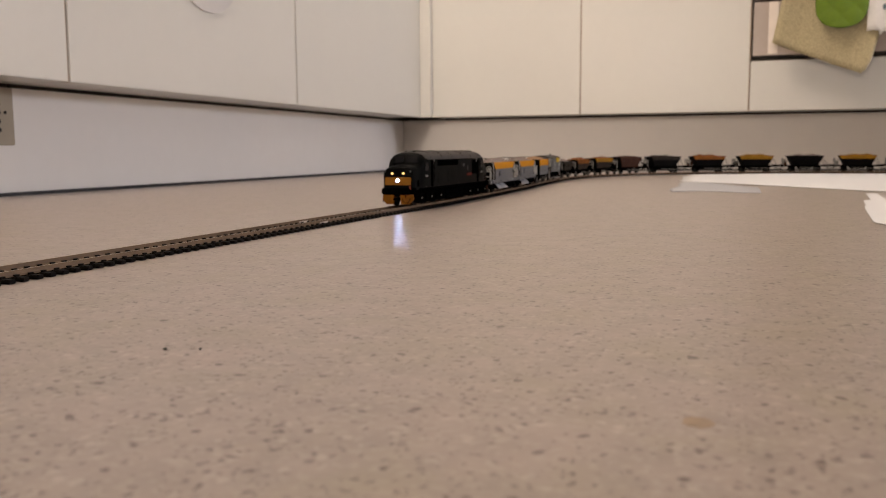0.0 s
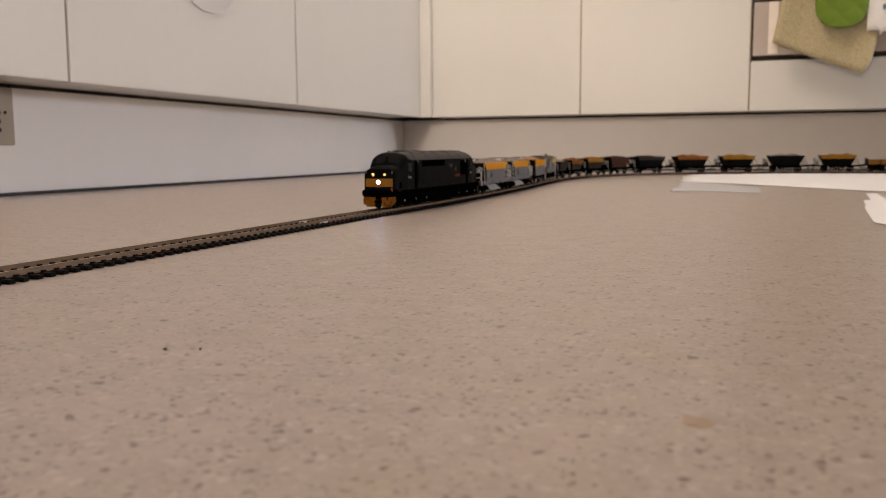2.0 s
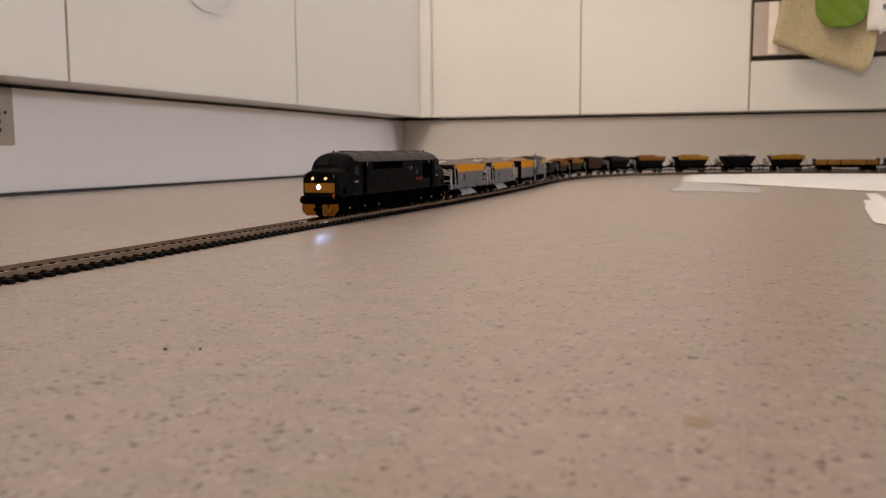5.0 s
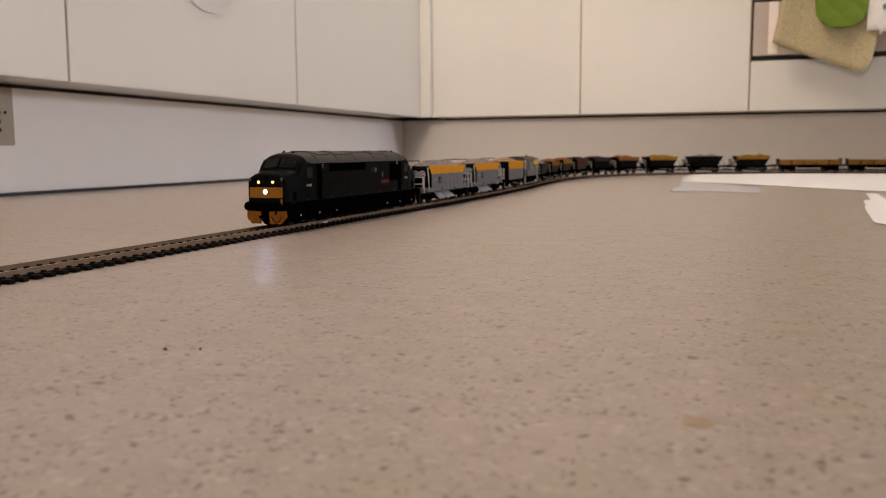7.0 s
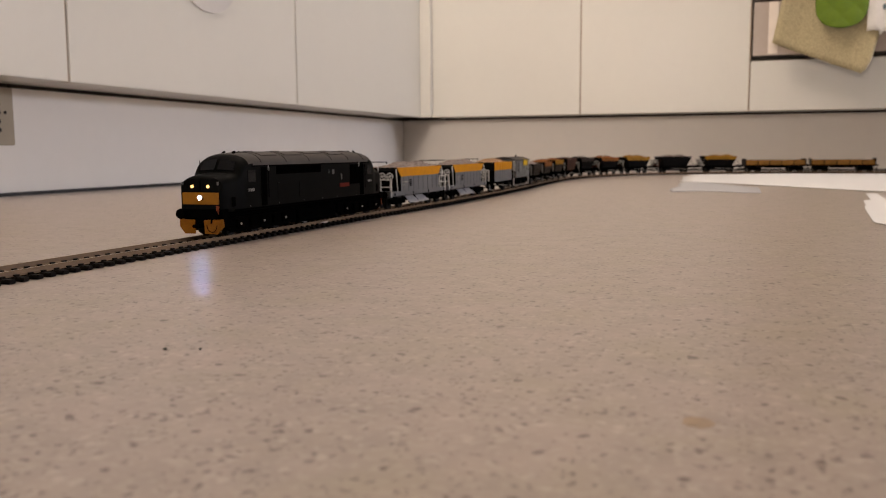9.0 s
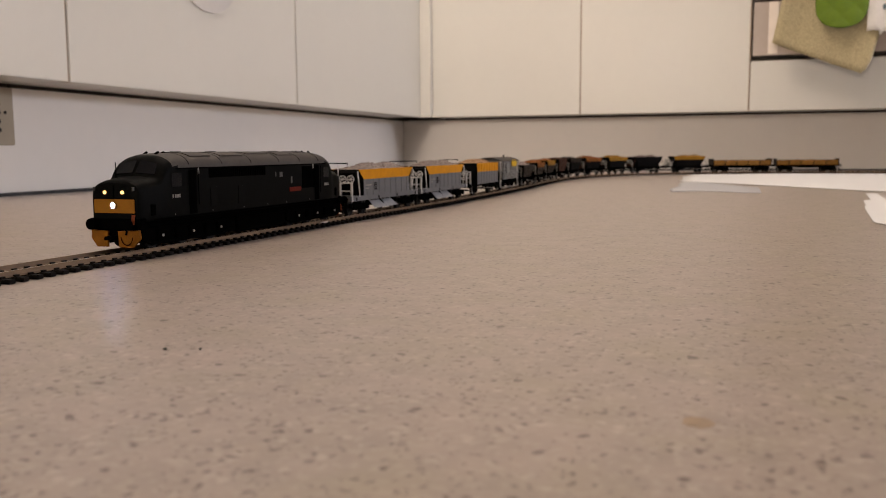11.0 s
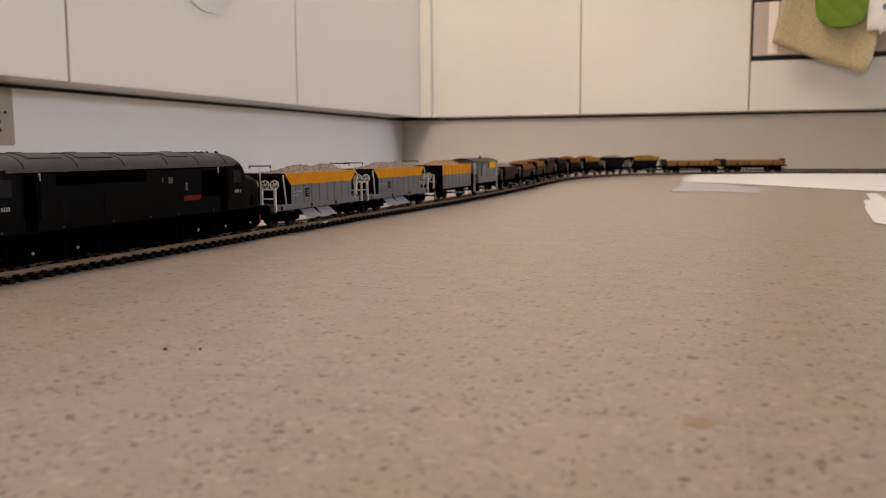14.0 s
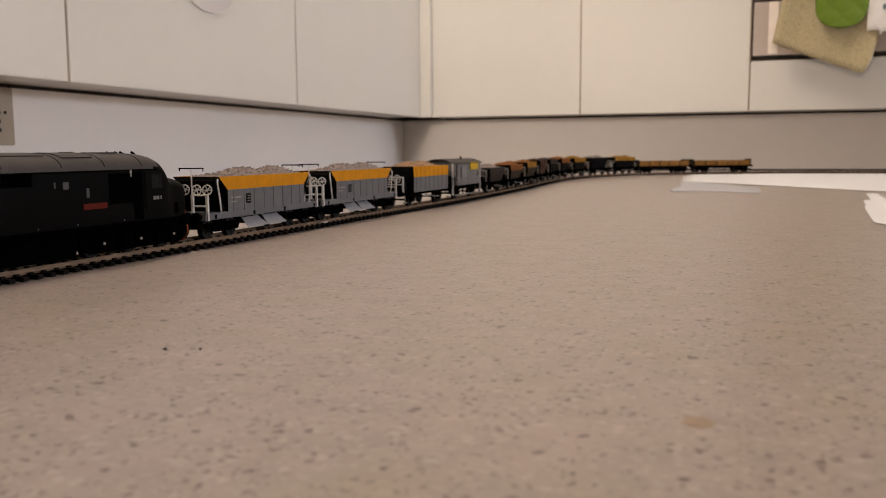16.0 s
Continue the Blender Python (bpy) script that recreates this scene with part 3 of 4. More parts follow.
            for x in (69, 78):
                part("handrail", rd((end * x, yy + s * 0.9, 22), (end * x, yy + s * 0.9, 41), 0.25, 6), M_UNDER, body)
            part("door_lamp", bx(end * 68 - 0.6, end * 68 + 0.6, min(yy, yy + s * 0.5), max(yy, yy + s * 0.5), 39, 42.5, 0.1), M_CREAM, body, "small cream marking")
            # the number as small bars
            for k in range(5):
                x = end * 88.0 + (k - 2) * 1.25 + (0.8 * end if end * (k - 2) > 1.5 else 0.0)
                part("number_bar", bx(x - 0.38, x + 0.38, min(yy, yy + s * 0.25), max(yy, yy + s * 0.25), 26.6, 28.4), M_CREAM, body)
            # nose side grille
            ny = s * 15.6
            part("nose_grille", bx(min(end * 103, end * 108), max(end * 103, end * 108), min(ny, ny + s * 0.6), max(ny, ny + s * 0.6), 18, 24, 0.2), M_UNDER, body)
            part("lamp_iron", bx(end * 117 - 0.5, end * 117 + 0.6, s * 12.4 - 0.4, s * 12.4 + 0.4, 31.4, 33.4), M_DIM, body)
        # nose front: yellow panel, lamps
        fx = 117.0
        panel = part("warning_panel", bx(min(end * (fx - 0.6), end * (fx + 0.3)), max(end * (fx - 0.6), end * (fx + 0.3)), -12.9, 12.9, 19.8, 27.0, 0.25), M_YELLOW, body, "orange-yellow warning panel on the nose")
        if end == 1:
            hl = part("headlight", rd((fx + 0.2, 0, 23.9), (fx + 1.2, 0, 23.9), 2.0, 20), M_YELLOW, body, "yellow lamp housing")
            # emissive ring drawing the halo; only the lens is a light source
            part("reflector", rd((fx + 1.15, 0, 23.9), (fx + 1.24, 0, 23.9), 1.75, 20), M_LAMPB, hl, "blue-white glowing ring painted as the headlight halo")
            part("lens", rd((fx + 1.20, 0, 23.9), (fx + 1.32, 0, 23.9), 1.25, 20), M_LAMPW, hl, "bright white headlight lens")
            for s in (1, -1):
                part("marker_lamp", rd((fx - 0.4, s * 5.6, 30.6), (fx + 0.5, s * 5.6, 30.6), 0.95, 16), M_LAMPY, body, "lit yellow marker lamp")
        else:
            part("headlight", rd((-fx - 0.2, 0, 23.9), (-fx - 1.0, 0, 23.9), 1.9, 20), M_GLASS, body, "unlit headlight")
            for s in (1, -1):
                part("marker_lamp", rd((-fx + 0.4, s * 5.6, 30.6), (-fx - 0.5, s * 5.6, 30.6), 1.35, 16), M_GLASS, body, "unlit marker lamp")
        part("nose_seam", bx(min(end * (fx - 0.2), end * (fx + 0.35)), max(end * (fx - 0.2), end * (fx + 0.35)), -0.2, 0.2, 27, 34.2), M_UNDER, body)
        part("buffer_beam", bx(min(end * 112, end * 117.4), max(end * 112, end * 117.4), -16.3, 16.3, 11.5, 17.0, 0.4), M_UNDER, lo, "black buffer beam")
        part("hose", rd((end * 117.6, 9, 15.5), (end * 119, 8.2, 8.5), 0.55, 6), M_UNDER, lo)
        part("red_hose", rd((end * 117.6, 12.4, 19.0), (end * 118.4, 12.4, 14.0), 0.9, 8), M_BUFRED, lo, "red pipe end on the buffer beam")
        # snowplough in three blades
        for s in (1, -1):
            own = bmesh.new()
            out = [(s * 3.2, 10.5), (s * 15.2, 11.0), (s * 15.6, 6.5), (s * 11.5, 2.0), (s * 3.6, 2.2)]
            a = [own.verts.new((end * (119.6 - 0.16 * abs(p[0])) * MM, p[0] * MM, p[1] * MM)) for p in out]
            b = [own.verts.new((end * (118.4 - 0.16 * abs(p[0])) * MM, p[0] * MM, p[1] * MM)) for p in out]
            own.faces.new(a)
            own.faces.new(b)
            for i in range(5):
                own.faces.new((a[i], a[(i + 1) % 5], b[(i + 1) % 5], b[i]))
            part("plough_blade", own, M_PLOUGH if end == 1 else M_BUFRED, lo, "dull orange snowplough blade")
        hoop = bmesh.new()
        for k in range(9):
            a, b = math.pi * k / 9, math.pi * (k + 1) / 9
            rd((end * 119.4, 9 + 3.6 * math.cos(a), 7.5 - 4.2 * math.sin(a)), (end * 119.4, 9 + 3.6 * math.cos(b), 7.5 - 4.2 * math.sin(b)), 0.25, 6, hoop)
        part("hose_loop", hoop, M_UNDER, lo, "black hanging brake hose")
    # aerial on the nose
    part("aerial", rd((104, -9, 36), (104, -9, 46), 0.3, 6), M_UNDER, body)
    # side details on both flanks
    for s in (1, -1):
        yy = s * 17.62

        def plate(name, x0, x1, z0, z1, material, out=0.35, label=""):
            return part(name, bx(x0, x1, min(yy, yy + s * out), max(yy, yy + s * out), z0, z1, 0.12), material, body, label)
        plate("nameplate", -50, -34, 24.4, 27.2, M_RED, 0.5, "small red nameplate")
        for x0, x1, z0, z1 in ((-25.5, -21.8, 34.5, 37.8), (-17.4, -16.4, 35.0, 38.0)):
            plate("side_window", x0, x1, z0, z1, M_DIM, 0.3)
        plate("crest", -38.5, -36.5, 30, 34.5, M_DIM, 0.25, "small grey emblem")
        plate("radiator_grille", -71, -52, 26, 41, M_UNDER, 0.4, "black radiator grille")
        gr = plate("body_grille", -4, 58, 36.5, 42.0, M_UNDER, 0.3, "long black ventilation grille")
        for k in range(30):
            part("louvre", bx(-3 + k * 2.05, -2.2 + k * 2.05, min(yy + s * 0.3, yy + s * 0.55), max(yy + s * 0.3, yy + s * 0.55), 36.8, 41.7), M_UNDER, gr)
        for x0, x1 in ((50, 57), (20, 28)):
            plate("access_panel", x0, x1, 20, 31, M_LOCO, 0.3)
        plate("kick_strip", -108, 108, 15.2, 16.4, M_UNDER, 0.4)
        for x in (55, 22, -6, -30, -62, 90):
            plate("step_marking", x - 0.4, x + 0.4, 17.2, 18.0, M_DIM, 0.25)
    # underframe, tanks and bogies
    part("underframe", bx(-112, 112, -13.5, 13.5, 11, 15.2, 0.4), M_UNDER, lo)
    part("fuel_tank", pr([(-33, 12), (27.5, 12), (25, 2.2), (-31, 2.2)], -15.5, 15.5, bevel=0.8), M_UNDER, lo, "black fuel tank")
    part("battery_box", bx(28, 34, -15, 15, 3, 12, 0.5), M_UNDER, lo)
    wheels = []
    for b in (74, -74):
        bogie = part("bogie", bx(b - 40, b + 40, -7, 7, 9, 12, 0.4), M_UNDER, lo)
        for s in (1, -1):
            part("bogie_frame", pr([(b - 41, 12), (b + 41, 12), (b + 41, 5.5), (b + 33, 2.6), (b - 33, 2.6), (b - 41, 5.5)], s * 14.6 - 1.3, s * 14.6 + 1.3, bevel=0.3), M_UNDER, bogie)
            for dx in (-27, 0, 27):
                part("axle_box", bx(b + dx - 3, b + dx + 3, min(s * 15.5, s * 17.4), max(s * 15.5, s * 17.4), 4.5, 10.5, 0.5), M_UNDER, bogie)
                part("axle_cap", rd((b + dx, s * 17.4, 7.3), (b + dx, s * 17.9, 7.3), 0.75, 10), M_CREAM, bogie)
            for dx in (-13.5, 13.5):
                part("spring", rd((b + dx, s * 16.3, 5), (b + dx, s * 16.3, 10.5), 1.8, 8), M_UNDER, bogie)
            part("step", bx(b + 34, b + 39, min(s * 15, s * 17.5), max(s * 15, s * 17.5), 4, 5), M_UNDER, bogie)
        for dx in (-27, 0, 27):
            wheels.append(wheelset(lo, b + dx, 7.3))
    buffers(lo, 117.4, 11.5, 14.2)
    return lo, wheels


def heap(x0, x1, half, z0, peak, seed, material, parent, stones=0, ragged=1.0):
    """A heaped load: an uneven mound with loose stones on it."""
    rnd = random.Random(seed)
    nx, ny = 30, 12
    bm = bmesh.new()
    g = []
    for i in range(nx + 1):
        row = []
        for j in range(ny + 1):
            a, b = i / nx, j / ny
            e = min(1, 4.0 * min(a, 1 - a)) * min(1, 2.6 * min(b, 1 - b))
            wave = 0.62 + 0.38 * math.sin(a * 9.4 + seed) * math.sin(a * 4 + 1)
            z = z0 + (peak - z0) * e * wave + ragged * rnd.uniform(-0.35, 0.35)
            row.append(bm.verts.new(((x0 + (x1 - x0) * a) * MM, (-half + 2 * half * b) * MM, z * MM)))
        g.append(row)
    for i in range(nx):
        for j in range(ny):
            bm.faces.new((g[i][j], g[i + 1][j], g[i + 1][j + 1], g[i][j + 1]))
    tops = [v.co.copy() for r in g[1:-1] for v in r[1:-1]]
    verts, faces = [], []
    bm.verts.index_update()
    for _ in range(stones):
        c = rnd.choice(tops) + Vector((rnd.uniform(-1, 1), rnd.uniform(-1, 1), 0.2)) * MM
        s = rnd.uniform(0.45, 1.0) * MM
        vs = [bm.verts.new(c + Vector((rnd.uniform(0.6, 1.2) * s * dx, rnd.uniform(0.6, 1.2) * s * dy, rnd.uniform(0.5, 0.9) * s * dz))) for dx, dy, dz in ((1, 0, 0), (0, 1, 0), (-1, 0, 0), (0, -1, 0), (0, 0, 1), (0, 0, -1))]
        for a, b in ((0, 1), (1, 2), (2, 3), (3, 0)):
            bm.faces.new((vs[a], vs[b], vs[4]))
            bm.faces.new((vs[b], vs[a], vs[5]))
    me = mesh_of(bm, material)
    ob = new("load", me)
    ob.parent = parent
    return tagged(ob, "heaped load of small stones")


def hopper_shell(parent, xt, xb, zt, zm, zb, half, top_mat, low_mat, xlow=None, half_low=None, ribs=0, shift=0.0, end_mat=None):
    """Hopper: a flared upper band and a lower box, open at the top with thin walls."""
    up = [[(s * a * MM, t * half * MM, z * MM) for s, t in ((1, 1), (-1, 1), (-1, -1), (1, -1))] for a, z in ((xb, zm), (xt, zt))]
    inn = [[(s * (a - 0.9) * MM, t * (half - 0.9) * MM, z * MM) for s, t in ((1, 1), (-1, 1), (-1, -1), (1, -1))] for a, z in ((xt, zt), (xb, zm))]
    bm = loft(up + inn, caps=False)
    for f in bm.faces:
        f.normal_update()
        if abs(f.normal.x) > 0.6:
            f.material_index = 1
    at = pose(shift * MM, 0, 0)
    part("hopper_top", bm, [top_mat, end_mat or M_DARK], parent, at=at)
    xl = xb if xlow is None else xlow
    hl = half if half_low is None else half_low
    low = [[(s * a * MM, t * h * MM, z * MM) for s, t in ((1, 1), (-1, 1), (-1, -1), (1, -1))] for a, h, z in ((xl, hl, zb), (xb, half, zm - 0.02))]
    lo = loft(low)
    for f in lo.faces:
        f.normal_update()
        if abs(f.normal.x) > 0.6:
            f.material_index = 1
    side = part("hopper_side", lo, [low_mat, end_mat or M_DARK], parent, at=at)
    for k in range(ribs):
        x = -xb + 2 * xb * (k + 0.5) / ribs
        f = (xl / xb)
        for s in (1, -1):
            own = bmesh.new()
            pts = []
            for xx, zz, hh in ((x * f, zb, hl), (x, zm, half), (x * (xt / xb), zt - 0.4, half)):
                pts.append((xx, zz, hh))
            rings = [[((xx + a) * MM, s * (hh + b) * MM, zz * MM) for a, b in ((-0.35, -0.1), (0.35, -0.1), (0.25, 0.32), (-0.25, 0.32))] for xx, zz, hh in pts]
            part("rib", loft(rings[:2]), low_mat, side)
            if xt - xb < 8:
                part("rib", loft(rings[1:]), top_mat, side)
    return side


def bar_mark(parent, x0, x1, y, z0, z1, material=None):
    s = 1 if y > 0 else -1
    part("marking_bar", bx(x0, x1, min(y, y + s * 0.25), max(y, y + s * 0.25), z0, z1), material or M_CREAM, parent)


def bogie_hopper(label):
    """Grey and yellow ballast hopper on bogies, with white hand wheels on its front platform."""
    w = empty("ballast_hopper_wagon", label, "model wagon", "grey and yellow hopper wagons")
    part("solebar", bx(-68, 68, -16.0, 16.0, 11.6, 15.5, 0.2), M_HOPGREY, w, "grey side frame")
    part("end_beam", bx(67.2, 69.2, -15.6, 15.6, 11.3, 16, 0.2), M_HOPGREY, w)
    part("end_beam", bx(-69.2, -67.2, -15.6, 15.6, 11.3, 16, 0.2), M_HOPGREY, w)
    side = hopper_shell(w, 56, 47, 36.6, 28.6, 15.4, 16.2, M_HOPYEL, M_HOPGREY, ribs=8)
    part("hopper_end", pr([(47, 16), (50, 16), (57.6, 34), (55.5, 36)], -14, 14), M_DARK, w)
    part("hopper_end", pr([(-47, 16), (-50, 16), (-57.6, 34), (-55.5, 36)], -14, 14), M_DARK, w)
    for e in (1, -1):
        for y in (-9, 0, 9):
            part("end_rib", rd((e * 51, y, 16), (e * 57.5, y, 33.5), 0.5, 5), M_DARK, w)
        # cross bar on a post above each end
        part("cross_bar_post", rd((e * 60, 0, 15), (e * 60, 0, 41.5), 0.45, 6), M_WHITE, w, "white post")
        part("cross_bar", bx(e * 60 - 0.5, e * 60 + 0.5, -8.6, 8.6, 41.2, 42.0), M_DARK, w)
        for y in (-8.2, 8.2):
            part("bar_end", rd((e * 60, y, 39.8), (e * 60, y, 41.4), 0.35, 5), M_DARK, w)
        # posts, rails and ladder of the platform
        for y in (-15.3, -5.2, 5.2, 15.3):
            part("rail_post", bx(e * 67 - 0.75, e * 67 + 0.75, y - 0.8, y + 0.8, 11.2, 26.5, 0.15), M_WHITE, w, "white platform post")
        for z in (26.2, 19.8):
            for y0, y1 in ((-15.3, -5.2), (5.2, 15.3)):
                part("platform_rail", rd((e * 67, y0, z), (e * 67, y1, z), 0.5, 6), M_WHITE, w)
        if e == 1:
            for y in (-3.5, 4.8, 12.0):
                bm = ring_bar((62 * MM, y * MM, 29.0 * MM), 2.9 * MM, 0.42 * MM, (1, 0.15, 0.1))
                hw = part("hand_wheel", bm, M_WHITE, w, "white spoked hand wheel")
                part("wheel_spindle", rd((54, y, 29.0), (62, y, 29.0), 0.5, 6), M_DARK, w)
        for s in (1, -1):
            bm = rd((e * 54, s * 16.0, 15.2), (e * 55.6, s * 16.3, 24), 0.45, 6)
            rd((e * 55.6, s * 16.3, 24), (e * 57.6, s * 16.3, 33), 0.45, 6, bm)
            rd((e * 57.6, s * 16.3, 33), (e * 56.2, s * 15.6, 35.2), 0.45, 6, bm)
            part("grab_rail", bm, M_WHITE, w, "bent white grab rail")
    # discharge chutes
    for x in (-12, 12):
        for s in (1, -1):
            part("chute", loft([[((x + a) * MM, s * b * MM, c * MM) for a, b, c in ((-9, 8, 11), (9, 8, 11), (9, 7, 11.5), (-9, 7, 11.5))],
                                [((x + a) * MM, s * b * MM, c * MM) for a, b, c in ((-12, 15.5, 4.2), (12, 15.5, 4.2), (12, 14.5, 4.7), (-12, 14.5, 4.7))]]), M_CHUTE, w, "pale grey discharge chute")
        part("chute_box", pr([(x - 9, 15), (x + 9, 15), (x + 6, 6), (x - 6, 6)], -9, 9), M_DARK, w)
    for s in (1, -1):
        y = s * 16.25
        part("data_panel", bx(22, 27.2, min(y, y + s * 0.2), max(y, y + s * 0.2), 19.5, 25.5), M_DARK, side, "dark data panel")
        bar_mark(side, 33, 40, y + s * 0.1, 23.2, 24.2)
        bar_mark(side, 41.5, 44, y + s * 0.1, 23.2, 24.2)
        bar_mark(side, 38, 44, y + s * 0.1, 20.8, 21.6)
        for k in range(3):
            bar_mark(side, 22.8, 26.4, y + s * 0.25, 20.6 + k * 1.6, 21.2 + k * 1.6, M_HOPGREY)
        for x in (-62, -20, 18, 60):
            part("bolt_plate", bx(x - 1, x + 1, min(s * 15.8, s * 16.3), max(s * 15.8, s * 16.3), 12, 14.4), M_DARK, w)
    heap(-55, 55, 15.6, 35.6, 44.5, 7, M_BALLAST, w, 420)
    wheels = []
    for b in (48, -48):
        bg = part("bogie", bx(b - 17, b + 17, -7, 7, 8, 11, 0.3), M_UNDER, w)
        for s in (1, -1):
            part("bogie_frame", pr([(b - 17, 9.5), (b + 17, 9.5), (b + 17, 6.5), (b + 8, 4), (b - 8, 4), (b - 17, 6.5)], s * 12.6 - 0.9, s * 12.6 + 0.9, bevel=0.2), M_UNDER, bg)
            for dx in (-12, 12):
                part("axle_box", bx(b + dx - 2, b + dx + 2, min(s * 13.4, s * 14.8), max(s * 13.4, s * 14.8), 4.5, 8.5, 0.3), M_UNDER, bg)
        for dx in (-12, 12):
            wheels.append(wheelset(w, b + dx, 6.1))
    buffers(w, 69, 11.5, 13.4)
    return w, wheels


def small_hopper(label, top, low, load, end=None, ribs=6, box_white=True, seed=1, wide=False, drop=0.0):
    """Four-wheel hopper: flared top, tapering lower body, platform with brake gear in front."""
    w = empty("hopper_wagon", label, "model wagon", "four-wheel hopper wagons")
    half_l = 59.0 if wide else 47.5
    reach = half_l - 47.5          # how far the platform lies beyond that of the short wagons
    part("solebar", bx(-half_l, half_l, -13.5, 13.5, 10.5, 14, 0.3), M_UNDER, w)
    if wide:
        hopper_shell(w, 47, 45.5, 36.8, 27.0, 13.0, 15.6, top, low, ribs=8, shift=-9)
        heap(-55, 37, 14.8, 35.8, 42.0, seed, load, w, 240)
    else:
        hopper_shell(w, 38.5, 34.5, 35.5 - drop, 28.0 - drop, 13.0, 15.8, top, low, xlow=27, half_low=13, ribs=ribs)
        part("discharge_box", pr([(-20, 13), (20, 13), (13, 6), (-13, 6)], -9, 9, bevel=0.3), M_UNDER, w, "black discharge box")
        heap(-37.5, 37.5, 15.0, 34.8 - drop, 40.0 - drop, seed, load, w, 160)
    for e in (1, -1):
        part("end_beam", bx(e * half_l - 0.9, e * half_l + 0.9, -14.5, 14.5, 10, 14.5, 0.2), M_UNDER, w)
        for s in (1, -1):
            part("corner_strut", rd((e * 46, s * 13, 14), (e * 36.5, s * 13.5, 29 - drop), 0.6, 6), end or M_UNDER, w)
    # brake platform in front
    part("platform_box", bx(39, 44.5, -9.5, 9.5, 14, 23, 0.4), end or M_DARK, w, "brake gear casing on the platform")
    rail_mat = M_WHITE if wide else M_CREAM
    if box_white:
        for y in (-13.5, 13.5):
            part("platform_post", bx(45.6 + reach, 46.8 + reach, y - 0.8, y + 0.8, 12, 28, 0.15), rail_mat, w, "pale platform post")
        for z in (27.6, 21):
            part("platform_rail", rd((46.2 + reach, -13.5, z), (46.2 + reach, 13.5, z), 0.5, 6), rail_mat, w)
        for y in (-8, 0, 8):
            part("hand_wheel", ring_bar(((47.2 + reach) * MM, y * MM, 26 * MM), 3.4 * MM, 0.4 * MM, (1, 0, 0.1), 12, 6), rail_mat, w, "pale hand wheel")
    for s in (1, -1):
        part("step_board", bx(42 + reach, 47 + reach, min(s * 13.5, s * 15.5), max(s * 13.5, s * 15.5), 4, 5), M_CREAM, w, "pale step board")
        part("step_board", bx(-47 - reach, -42 - reach, min(s * 13.5, s * 15.5), max(s * 13.5, s * 15.5), 4, 5), M_CREAM, w, "pale step board")
        part("step_bracket", rd((44.5 + reach, s * 14.5, 4.5), (44.5 + reach, s * 14.2, 11), 0.5, 5), M_CREAM, w)
        part("brake_lever", rd((-30, s * 14.8, 6.5), (12, s * 14.8, 9), 0.5, 5), M_CREAM, w)
        for x in (-27 - reach * 0.6, 27 + reach * 0.6):
            part("axle_guard", pr([(x - 6, 11), (x + 6, 11), (x + 2.5, 4.5), (x - 2.5, 4.5)], s * 12 - 0.8, s * 12 + 0.8), M_UNDER, w)
            part("axle_box", bx(x - 2.2, x + 2.2, min(s * 12.6, s * 14.6), max(s * 12.6, s * 14.6), 4.3, 8.5, 0.3), M_UNDER, w)
    wheels = [wheelset(w, x, 6.1) for x in (27 + reach * 0.6, -27 - reach * 0.6)]
    buffers(w, half_l, 11.5, 13)
    return w, wheels


